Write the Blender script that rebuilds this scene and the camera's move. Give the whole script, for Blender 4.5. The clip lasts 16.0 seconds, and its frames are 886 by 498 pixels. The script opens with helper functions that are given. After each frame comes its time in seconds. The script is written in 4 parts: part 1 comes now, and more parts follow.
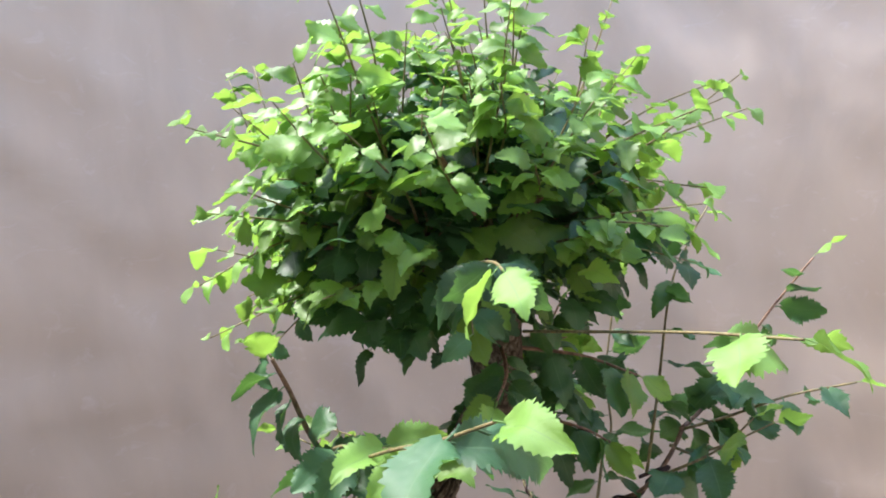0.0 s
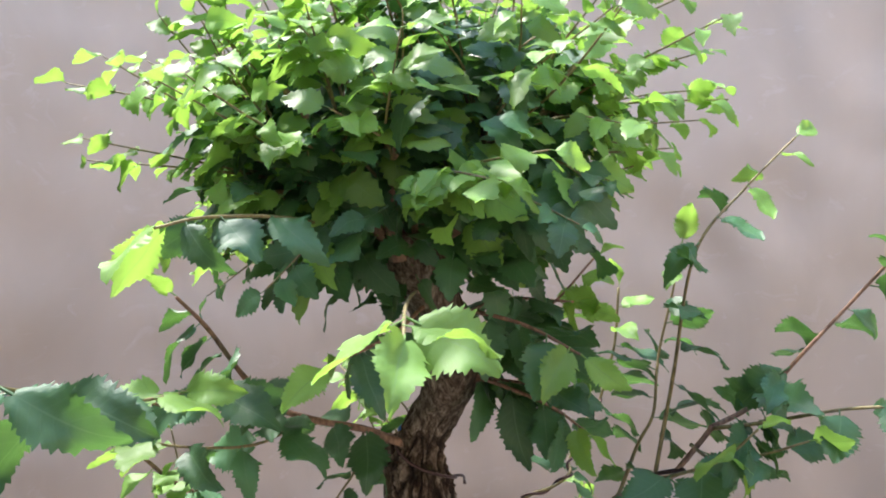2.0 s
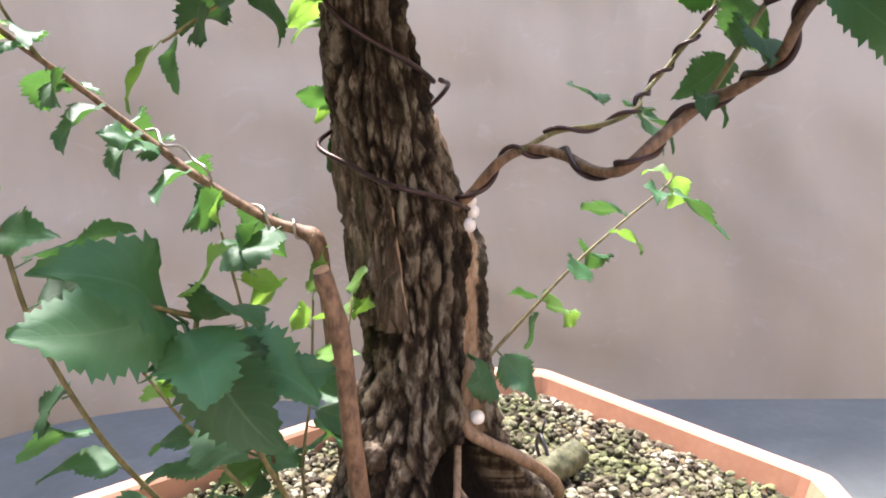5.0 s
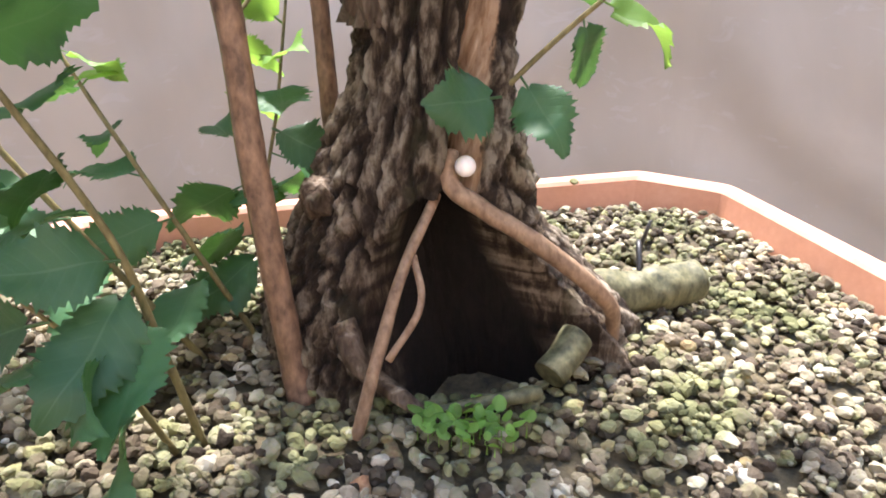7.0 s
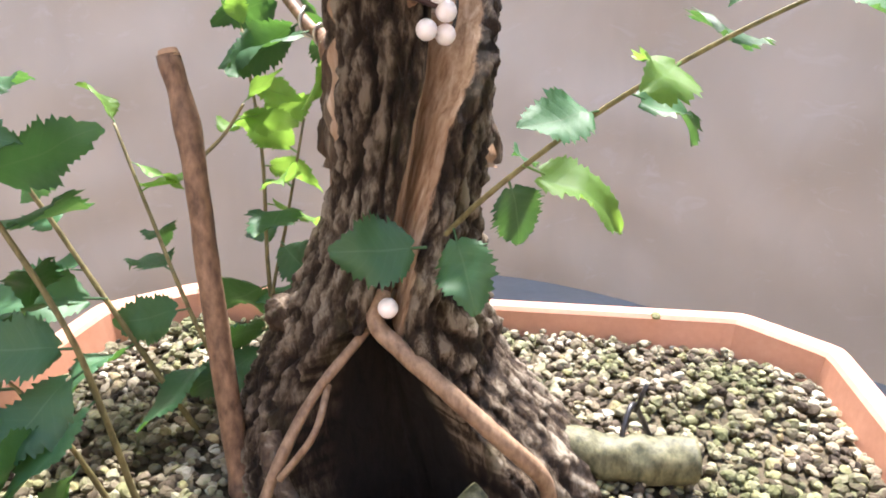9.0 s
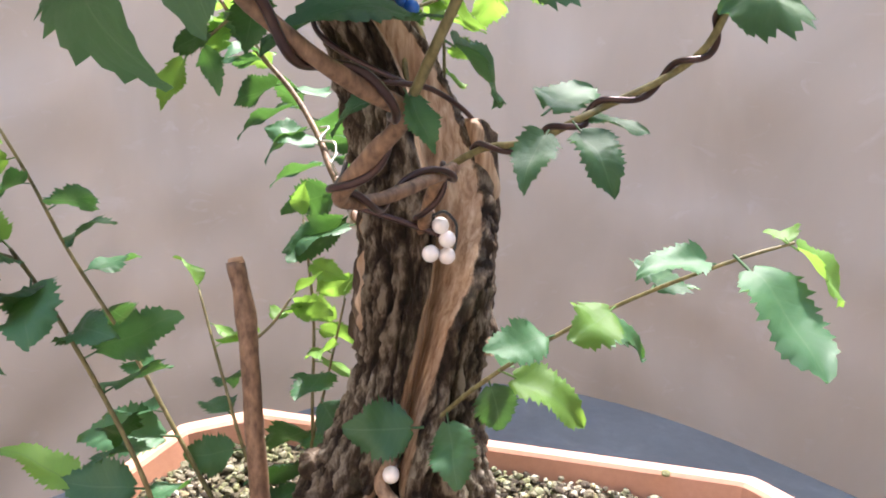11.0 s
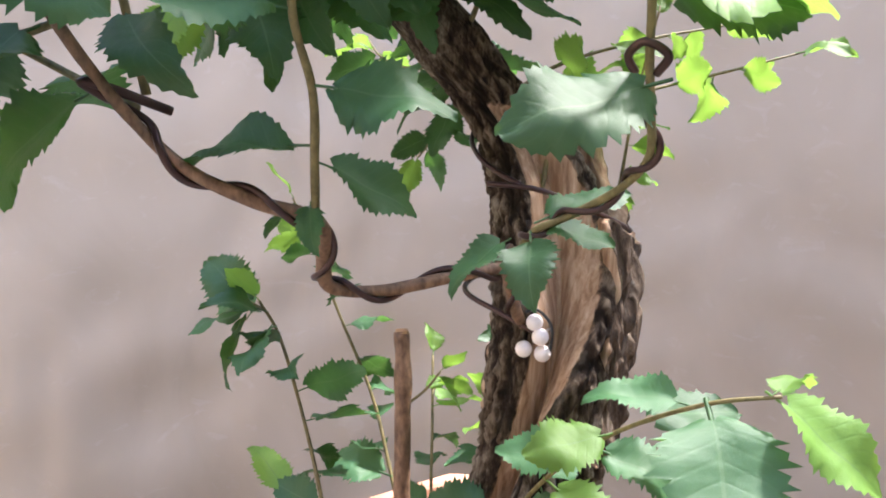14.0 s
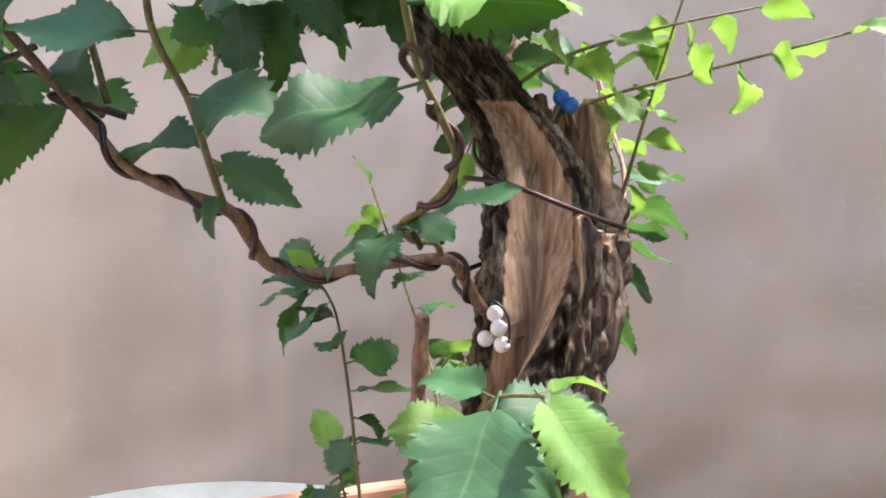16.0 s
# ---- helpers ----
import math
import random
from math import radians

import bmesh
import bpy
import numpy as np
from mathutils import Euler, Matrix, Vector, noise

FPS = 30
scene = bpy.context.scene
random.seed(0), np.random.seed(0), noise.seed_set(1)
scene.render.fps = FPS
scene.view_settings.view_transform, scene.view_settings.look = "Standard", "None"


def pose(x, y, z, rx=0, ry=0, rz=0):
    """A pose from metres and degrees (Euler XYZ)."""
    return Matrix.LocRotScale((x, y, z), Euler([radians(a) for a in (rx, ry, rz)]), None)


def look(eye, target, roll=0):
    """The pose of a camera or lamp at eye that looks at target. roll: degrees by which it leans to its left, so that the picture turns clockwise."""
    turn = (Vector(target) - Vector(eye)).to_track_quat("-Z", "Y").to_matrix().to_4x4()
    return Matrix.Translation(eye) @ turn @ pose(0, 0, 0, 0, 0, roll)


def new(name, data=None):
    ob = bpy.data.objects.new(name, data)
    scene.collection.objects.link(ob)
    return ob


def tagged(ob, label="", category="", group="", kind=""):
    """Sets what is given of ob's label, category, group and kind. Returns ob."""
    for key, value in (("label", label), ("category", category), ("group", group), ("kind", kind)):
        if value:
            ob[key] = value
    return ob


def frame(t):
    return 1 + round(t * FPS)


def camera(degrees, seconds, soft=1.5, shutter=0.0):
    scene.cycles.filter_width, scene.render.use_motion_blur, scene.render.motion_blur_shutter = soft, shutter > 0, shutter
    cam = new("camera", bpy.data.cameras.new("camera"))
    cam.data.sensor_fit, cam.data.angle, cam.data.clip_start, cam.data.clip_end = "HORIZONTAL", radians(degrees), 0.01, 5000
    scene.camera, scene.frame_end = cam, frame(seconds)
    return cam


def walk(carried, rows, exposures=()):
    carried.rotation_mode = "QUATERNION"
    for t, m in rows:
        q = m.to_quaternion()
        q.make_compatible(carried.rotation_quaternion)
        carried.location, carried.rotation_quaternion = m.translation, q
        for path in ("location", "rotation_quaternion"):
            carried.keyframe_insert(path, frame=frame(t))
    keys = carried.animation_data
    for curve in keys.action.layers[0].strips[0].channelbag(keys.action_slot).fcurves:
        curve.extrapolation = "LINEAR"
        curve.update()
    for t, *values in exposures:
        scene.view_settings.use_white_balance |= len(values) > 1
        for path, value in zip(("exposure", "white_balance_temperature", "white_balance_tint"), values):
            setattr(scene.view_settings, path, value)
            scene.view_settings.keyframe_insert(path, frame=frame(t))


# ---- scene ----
cam = camera(62.2, 16.0, soft=1.9)
PATH = [
    (0.0, pose(-0.3716, -0.2533, 0.3486, 88.89, 4.16, -53.68)),
    (0.5, pose(-0.3352, -0.2775, 0.3533, 87.45, 4.43, -48.99)),
    (1.0, pose(-0.2980, -0.3067, 0.3356, 89.19, 5.00, -42.54)),
    (1.5, pose(-0.2463, -0.3401, 0.3390, 87.73, 3.60, -34.21)),
    (2.0, pose(-0.1924, -0.3635, 0.3416, 85.61, 3.25, -25.60)),
    (2.5, pose(-0.1553, -0.3655, 0.3284, 82.54, 3.55, -21.57)),
    (3.0, pose(-0.1358, -0.3637, 0.2923, 81.44, 1.43, -19.70)),
    (3.5, pose(-0.1271, -0.3482, 0.2780, 80.62, -1.82, -17.93)),
    (4.0, pose(-0.0993, -0.3181, 0.2455, 80.30, -0.20, -12.51)),
    (4.5, pose(-0.0755, -0.2684, 0.1981, 85.00, -0.56, -10.41)),
    (5.0, pose(-0.0629, -0.2434, 0.1705, 77.93, -0.45, -11.74)),
    (5.2, pose(-0.0594, -0.2416, 0.1599, 75.07, -0.25, -10.64)),
    (7.3, pose(0.0527, -0.1659, 0.1056, 66.51, 0.50, 18.38)),
    (7.5, pose(0.0599, -0.1643, 0.1049, 67.95, 0.93, 20.97)),
    (8.0, pose(0.0795, -0.1591, 0.1150, 67.81, 0.03, 26.49)),
    (8.5, pose(0.1003, -0.1445, 0.1195, 69.23, -0.11, 31.37)),
    (9.0, pose(0.1177, -0.1320, 0.1297, 71.19, -0.22, 37.06)),
    (9.5, pose(0.1267, -0.1305, 0.1315, 72.22, -1.75, 41.11)),
    (10.0, pose(0.1346, -0.1469, 0.1451, 75.51, -1.55, 40.73)),
    (10.2, pose(0.1396, -0.1494, 0.1522, 76.25, -1.49, 40.56)),
    (12.3, pose(0.1976, -0.0875, 0.1824, 80.44, 0.93, 63.48)),
    (12.5, pose(0.2039, -0.0764, 0.1827, 80.60, 1.05, 67.26)),
    (13.0, pose(0.2136, -0.0458, 0.1836, 80.55, 0.78, 77.25)),
    (13.5, pose(0.2190, -0.0308, 0.1850, 80.75, 0.74, 83.10)),
    (14.0, pose(0.2249, -0.0341, 0.1805, 83.47, -0.00, 83.84)),
    (14.5, pose(0.2348, -0.0236, 0.1824, 86.20, 0.12, 87.01)),
    (15.0, pose(0.2356, 0.0057, 0.1830, 84.08, 0.08, 92.57)),
    (15.5, pose(0.2356, 0.0364, 0.1839, 83.59, 0.29, 99.18)),
    (16.0, pose(0.2326, 0.0555, 0.1820, 82.72, -0.05, 103.12)),
]
EXPOSURES = [(0.0, 2.65, 6350, 16), (2.5, 2.90, 6350, 16), (4.5, 3.07, 6350, 16), (7.5, 3.36, 6350, 16), (9.0, 3.32, 6350, 16), (13.0, 3.01, 6350, 16), (14.5, 3.1, 6350, 16), (16.0, 2.9, 6350, 16)]
walk(cam, PATH, EXPOSURES)

# ---- light ----
SUN_AZ, SUN_EL = 113.0, 63.5
world = bpy.data.worlds.new("daylight")
scene.world = world
world.use_nodes = True
wn, wl = world.node_tree.nodes, world.node_tree.links
sky = wn.new("ShaderNodeTexSky")
sky.sky_type, sky.sun_disc = "NISHITA", False
sky.sun_elevation, sky.sun_rotation = radians(SUN_EL), radians(90 - SUN_AZ)
wl.new(sky.outputs[0], wn["Background"].inputs[0])
wn["Background"].inputs[1].default_value = 0.15
sun = new("sun", bpy.data.lights.new("sun", "SUN"))
sun.data.energy, sun.data.angle, sun.data.color = 1.9, radians(5.0), (1.0, 0.95, 0.88)
sun_from = Vector((math.cos(radians(SUN_AZ)) * math.cos(radians(SUN_EL)), math.sin(radians(SUN_AZ)) * math.cos(radians(SUN_EL)), math.sin(radians(SUN_EL))))
sun.matrix_world = look(sun_from * 3, (0, 0, 0))


# ---- materials ----
class Nodes:
    """A short hand for node materials."""

    def __init__(self, name):
        self.mat = bpy.data.materials.new(name)
        self.mat.use_nodes = True
        self.n, self.l = self.mat.node_tree.nodes, self.mat.node_tree.links
        self.bsdf, self.out = self.n["Principled BSDF"], self.n["Material Output"]

    def add(self, kind, **inputs):
        node = self.n.new("ShaderNode" + kind)
        for key, value in inputs.items():
            key = key.replace("_", " ")
            self.put(node.inputs[int(key[1:]) if key[0] == "i" and key[1:].isdigit() else key], value)
        return node

    def put(self, socket, value):
        if hasattr(value, "is_output"):
            self.l.new(value, socket)
        else:
            socket.default_value = value

    def coords(self, scale=(1, 1, 1), kind="Object"):
        node = self.add("Mapping", Scale=scale)
        self.l.new(self.n.new("ShaderNodeTexCoord").outputs[kind], node.inputs["Vector"])
        return node.outputs[0]

    def noise(self, scale, detail=4.0, rough=0.55, at=None, distortion=0.0):
        node = self.add("TexNoise", Scale=scale, Detail=detail, Roughness=rough, Distortion=distortion)
        if at is not None:
            self.l.new(at, node.inputs["Vector"])
        return node.outputs[0]

    def ramp(self, fac, stops):
        node = self.n.new("ShaderNodeValToRGB")
        els = node.color_ramp.elements
        while len(els) < len(stops):
            els.new(0.5)
        for el, (p, c) in zip(els, stops):
            el.position, el.color = p, (*c, 1) if len(c) == 3 else c
        self.l.new(fac, node.inputs[0])
        return node.outputs[0]

    def mix(self, fac, a, b, blend="MIX"):
        node = self.n.new("ShaderNodeMix")
        node.data_type, node.blend_type = "RGBA", blend
        self.put(node.inputs[0], fac)
        self.put(node.inputs[6], (*a, 1) if isinstance(a, tuple) and len(a) == 3 else a)
        self.put(node.inputs[7], (*b, 1) if isinstance(b, tuple) and len(b) == 3 else b)
        return node.outputs[2]

    def math(self, op, a, b=0.0, clamp=False):
        node = self.n.new("ShaderNodeMath")
        node.operation, node.use_clamp = op, clamp
        self.put(node.inputs[0], a)
        self.put(node.inputs[1], b)
        return node.outputs[0]

    def bump(self, height, strength, distance=0.001, normal=None):
        node = self.add("Bump", Strength=strength, Distance=distance, Height=height)
        if normal is not None:
            self.l.new(normal, node.inputs["Normal"])
        return node.outputs[0]

    def done(self, color, rough, normal=None, **more):
        self.put(self.bsdf.inputs["Base Color"], (*color, 1) if isinstance(color, tuple) else color)
        self.put(self.bsdf.inputs["Roughness"], rough)
        if normal is not None:
            self.l.new(normal, self.bsdf.inputs["Normal"])
        for key, value in more.items():
            self.put(self.bsdf.inputs[key.replace("_", " ")], value)
        return self.mat


def bark_material():
    m = Nodes("furrowed_bark")
    p = m.coords((1, 1, 0.28))
    ridges = m.noise(230, 6, 0.62, p, 0.6)
    plates = m.add("TexVoronoi", Scale=150.0, Vector=p).outputs[0]
    broad = m.noise(38, 3, 0.5, m.coords())
    moss = m.noise(60, 5, 0.6, m.coords((1, 1, 0.6)))
    col = m.ramp(ridges, [(0.32, (0.016, 0.011, 0.008)), (0.45, (0.065, 0.045, 0.031)), (0.57, (0.16, 0.12, 0.088)), (0.72, (0.42, 0.36, 0.29))])
    col = m.mix(m.ramp(broad, [(0.35, (0, 0, 0)), (0.7, (0.5, 0.5, 0.5))]), col, (0.085, 0.052, 0.033), "MIX")
    col = m.mix(m.ramp(moss, [(0.58, (0, 0, 0)), (0.75, (0.5, 0.5, 0.5))]), col, (0.17, 0.19, 0.08))
    h = m.math("ADD", ridges, m.math("MULTIPLY", plates, 0.7))
    return m.done(col, 0.88, m.bump(h, 1.0, 0.0035), Specular_IOR_Level=0.25)


def young_bark_material(name, dark, light):
    m = Nodes(name)
    n = m.noise(420, 5, 0.6, m.coords((1, 1, 0.5)))
    col = m.ramp(n, [(0.3, dark), (0.7, light)])
    return m.done(col, 0.6, m.bump(n, 0.5, 0.0006), Specular_IOR_Level=0.4)


def deadwood_material():
    m = Nodes("bare_pale_wood")
    p = m.coords((1, 1, 0.09))
    grain = m.noise(420, 5, 0.6, p, 0.4)
    wave = m.noise(55, 3, 0.5, m.coords((1, 1, 0.35)), 1.0)
    col = m.ramp(grain, [(0.28, (0.17, 0.095, 0.052)), (0.5, (0.40, 0.27, 0.175)), (0.72, (0.62, 0.48, 0.35))])
    col = m.mix(m.ramp(wave, [(0.4, (0, 0, 0)), (0.72, (0.45, 0.45, 0.45))]), col, (0.28, 0.15, 0.08))
    return m.done(col, 0.62, m.bump(m.math("ADD", grain, m.math("MULTIPLY", wave, 2.0)), 0.6, 0.0012), Specular_IOR_Level=0.35)


def trunk_material():
    """Bark that gives way to bare wood where the trunk's own mask says so."""
    m = Nodes("bark_and_bare_wood")
    p = m.coords((1, 1, 0.32))
    ridges = m.noise(330, 8, 0.74, p, 0.4)
    plates = m.add("TexVoronoi", Scale=150.0, Vector=p).outputs[0]
    broad = m.noise(38, 3, 0.5, m.coords())
    moss = m.noise(60, 5, 0.6, m.coords((1, 1, 0.6)))
    stain = m.noise(26, 4, 0.6, m.coords((1, 1, 0.5)))
    # bark colour runs darker in the furrows, paler on the plates
    plate_fac = m.n.new("ShaderNodeAttribute")
    plate_fac.attribute_name = "plate"
    tone = m.math("ADD", m.math("MULTIPLY", ridges, 0.72), m.math("MULTIPLY", plate_fac.outputs["Fac"], 0.34))
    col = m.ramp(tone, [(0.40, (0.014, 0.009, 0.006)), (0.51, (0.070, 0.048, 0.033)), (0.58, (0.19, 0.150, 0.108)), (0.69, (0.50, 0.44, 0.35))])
    col = m.mix(m.ramp(broad, [(0.35, (0, 0, 0)), (0.7, (0.25, 0.25, 0.25))]), col, (0.085, 0.052, 0.033), "MIX")
    col = m.mix(m.ramp(moss, [(0.55, (0, 0, 0)), (0.74, (0.55, 0.55, 0.55))]), col, (0.13, 0.13, 0.065))
    col = m.mix(m.ramp(stain, [(0.42, (0.75, 0.75, 0.75)), (0.6, (0, 0, 0))]), col, m.mix(1.0, col, (0.42, 0.34, 0.28), "MULTIPLY"))
    grain = m.noise(420, 5, 0.6, m.coords((1, 1, 0.09)), 0.4)
    wave = m.noise(55, 3, 0.5, m.coords((1, 1, 0.35)), 1.0)
    wood = m.ramp(grain, [(0.28, (0.17, 0.095, 0.052)), (0.5, (0.40, 0.27, 0.175)), (0.72, (0.62, 0.48, 0.35))])
    wood = m.mix(m.ramp(wave, [(0.4, (0, 0, 0)), (0.72, (0.45, 0.45, 0.45))]), wood, (0.28, 0.15, 0.08))
    mask = m.n.new("ShaderNodeAttribute")
    mask.attribute_name = "bare"
    edge = m.math("ADD", mask.outputs["Fac"], m.math("MULTIPLY", m.math("SUBTRACT", ridges, 0.5), 0.9))
    fac = m.ramp(edge, [(0.42, (0, 0, 0)), (0.56, (1, 1, 1))])
    # near-black colour paints the deep shade inside the arched hollow
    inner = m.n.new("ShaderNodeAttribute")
    inner.attribute_name = "hollow_shade"
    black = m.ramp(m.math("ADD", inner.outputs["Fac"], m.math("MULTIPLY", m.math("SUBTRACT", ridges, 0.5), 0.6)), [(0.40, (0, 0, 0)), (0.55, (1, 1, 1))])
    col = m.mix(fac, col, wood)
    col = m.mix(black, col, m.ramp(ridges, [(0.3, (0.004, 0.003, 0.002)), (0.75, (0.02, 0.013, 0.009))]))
    bark_h = m.math("ADD", ridges, m.math("MULTIPLY", plates, 0.7))
    wood_h = m.math("ADD", m.math("MULTIPLY", grain, 0.25), m.math("MULTIPLY", wave, 0.6))
    h = m.math("ADD", m.math("MULTIPLY", bark_h, m.math("SUBTRACT", 1.0, fac)), m.math("MULTIPLY", wood_h, fac))
    return m.done(col, 0.82, m.bump(h, 1.0, 0.0035), Specular_IOR_Level=0.28)


def leaf_material(name, top, back, glow, thin):
    m = Nodes(name)
    uv = m.add("SeparateXYZ", Vector=m.n.new("ShaderNodeUVMap").outputs[0])
    u, v = uv.outputs[0], uv.outputs[1]
    across = m.math("ABSOLUTE", m.math("SUBTRACT", m.math("MULTIPLY", u, 2.0), 1.0))
    slant = m.math("SUBTRACT", v, m.math("MULTIPLY", across, 0.27))
    ripple = m.math("SINE", m.math("MULTIPLY", slant, 50.3))
    side = m.math("POWER", m.math("MAXIMUM", ripple, 0.0), 6.0)
    rib = m.math("LESS_THAN", across, 0.032)
    vein = m.math("MAXIMUM", m.math("MULTIPLY", side, 0.22), m.math("MULTIPLY", rib, 0.85))
    isl = m.math("FRACT", m.math("ADD", m.n.new("ShaderNodeNewGeometry").outputs["Random Per Island"], m.n.new("ShaderNodeObjectInfo").outputs["Random"]))
    blotch = m.noise(90, 3, 0.5, m.coords())
    tone = m.math("ADD", m.math("MULTIPLY", isl, 0.65), m.math("MULTIPLY", blotch, 0.35))
    col = m.ramp(tone, [(0.15, tuple(c * 0.62 for c in top)), (0.5, top), (0.85, tuple(min(1, c * 1.5) for c in top))])
    col = m.mix(m.math("MULTIPLY", vein, 0.6), col, back)
    height = m.math("ADD", m.math("MULTIPLY", vein, -1.0), m.math("MULTIPLY", m.noise(900, 2, 0.5, m.coords()), 0.25))
    normal = m.bump(height, 0.35, 0.0005)
    m.done(col, m.math("ADD", 0.37, m.math("MULTIPLY", blotch, 0.22)), normal, Specular_IOR_Level=0.5)
    trans = m.add("BsdfTranslucent", Normal=normal)
    m.put(trans.inputs[0], m.mix(m.math("MULTIPLY", vein, 0.5), m.mix(isl, tuple(c * 0.75 for c in glow), glow), tuple(c * 0.5 for c in glow)))
    mixer = m.add("MixShader", i0=thin, i1=m.bsdf.outputs[0], i2=trans.outputs[0])
    m.l.new(mixer.outputs[0], m.out.inputs[0])
    return m.mat


def gravel_material():
    m = Nodes("mossy_gravel_grains")
    isl = m.n.new("ShaderNodeNewGeometry").outputs["Random Per Island"]
    patch = m.noise(24, 4, 0.6, m.coords())
    fine = m.noise(700, 4, 0.6, m.coords())
    col = m.ramp(isl, [(0.0, (0.035, 0.026, 0.018)), (0.18, (0.11, 0.085, 0.06)), (0.33, (0.22, 0.185, 0.13)), (0.5, (0.40, 0.355, 0.26)), (0.64, (0.16, 0.13, 0.085)), (0.80, (0.74, 0.69, 0.60)), (0.92, (0.34, 0.27, 0.18)), (1.0, (0.30, 0.16, 0.09))])
    moss = m.ramp(m.math("ADD", m.math("ADD", patch, m.math("MULTIPLY", fine, 0.30)), m.math("MULTIPLY", isl, 0.18)), [(0.66, (0, 0, 0)), (0.84, (0.9, 0.9, 0.9))])
    col = m.mix(moss, col, m.ramp(isl, [(0.0, (0.030, 0.036, 0.010)), (0.5, (0.095, 0.108, 0.042)), (1.0, (0.25, 0.26, 0.125))]))
    col = m.mix(0.5, col, m.ramp(fine, [(0.3, (0.25, 0.23, 0.2)), (0.68, (1, 1, 1))]), "MULTIPLY")
    return m.done(col, 0.9, m.bump(fine, 0.6, 0.0008), Specular_IOR_Level=0.25)


def soil_material():
    m = Nodes("dark_soil")
    n = m.noise(260, 6, 0.65, m.coords())
    return m.done(m.ramp(n, [(0.3, (0.02, 0.016, 0.01)), (0.7, (0.12, 0.095, 0.05))]), 0.95, m.bump(n, 0.8, 0.002))


def terracotta_material():
    m = Nodes("terracotta_plastic")
    n, s = m.noise(18, 4, 0.55, m.coords()), m.noise(320, 4, 0.6, m.coords())
    col = m.ramp(m.math("ADD", m.math("MULTIPLY", n, 0.7), m.math("MULTIPLY", s, 0.3)), [(0.3, (0.47, 0.22, 0.14)), (0.55, (0.58, 0.29, 0.19)), (0.78, (0.66, 0.38, 0.27))])
    return m.done(col, 0.55, m.bump(s, 0.15, 0.0005), Specular_IOR_Level=0.4)


def cloth_material():
    m = Nodes("taupe_backdrop_cloth")
    big = m.noise(5.0, 4, 0.55, m.coords((1, 1, 0.6)), 0.6)
    weave = m.noise(900, 2, 0.5, m.coords())
    smear = m.noise(16, 4, 0.6, m.coords((1, 1, 1.6)), 1.2)
    col = m.ramp(big, [(0.3, (0.495, 0.405, 0.302)), (0.7, (0.58, 0.483, 0.368))])
    col = m.mix(m.ramp(smear, [(0.6, (0, 0, 0)), (0.78, (0.42, 0.42, 0.42))]), col, (0.66, 0.59, 0.53))
    h = m.math("ADD", m.math("MULTIPLY", big, 3.0), m.math("MULTIPLY", weave, 0.15))
    return m.done(col, 0.62, m.bump(h, 0.3, 0.004), Specular_IOR_Level=0.35)


def table_material():
    m = Nodes("grey_painted_tabletop")
    n, s = m.noise(9, 5, 0.6, m.coords((1, 1.6, 1)), 0.8), m.noise(120, 4, 0.6, m.coords())
    col = m.ramp(m.math("ADD", m.math("MULTIPLY", n, 0.75), m.math("MULTIPLY", s, 0.25)), [(0.3, (0.095, 0.104, 0.100)), (0.55, (0.130, 0.140, 0.135)), (0.75, (0.175, 0.187, 0.180))])
    return m.done(col, 0.42, m.bump(s, 0.2, 0.0006), Specular_IOR_Level=0.4)


def plain_material(name, color, rough, metallic=0.0, spec=0.5):
    m = Nodes(name)
    n = m.noise(240, 3, 0.5, m.coords())
    col = m.ramp(n, [(0.3, tuple(c * 0.8 for c in color)), (0.7, tuple(min(1, c * 1.12) for c in color))])
    return m.done(col, rough, m.bump(n, 0.1, 0.0004), Metallic=metallic, Specular_IOR_Level=spec)


BARK, DEADWOOD, TRUNK = bark_material(), deadwood_material(), trunk_material()
MOSSY = young_bark_material("mossy_cut_root", (0.030, 0.033, 0.014), (0.17, 0.160, 0.085))
BRANCH = young_bark_material("brown_branch_bark", (0.085, 0.047, 0.030), (0.30, 0.180, 0.112))
TWIG = young_bark_material("green_twig_bark", (0.09, 0.075, 0.03), (0.24, 0.20, 0.085))
ROOT = young_bark_material("thin_root_bark", (0.13, 0.075, 0.045), (0.36, 0.24, 0.155))
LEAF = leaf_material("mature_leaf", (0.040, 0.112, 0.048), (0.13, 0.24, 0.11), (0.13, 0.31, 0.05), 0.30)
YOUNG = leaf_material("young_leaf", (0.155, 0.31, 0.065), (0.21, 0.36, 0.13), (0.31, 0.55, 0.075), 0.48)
GRAVEL, SOIL, TERRACOTTA = gravel_material(), soil_material(), terracotta_material()
CLOTH, TABLE = cloth_material(), table_material()
WIRE = plain_material("brown_anodised_wire", (0.060, 0.032, 0.030), 0.36, 0.5)
STEEL = plain_material("thin_bright_wire", (0.52, 0.47, 0.42), 0.3, 0.9)
BLACK = plain_material("black_pin_wire", (0.02, 0.02, 0.022), 0.4)
PEARL = plain_material("white_plastic_bead", (0.86, 0.80, 0.80), 0.35)
BLUE = plain_material("blue_plastic_bead", (0.03, 0.16, 0.62), 0.3)
CUTWOOD = plain_material("cut_wood_end", (0.50, 0.31, 0.19), 0.8)


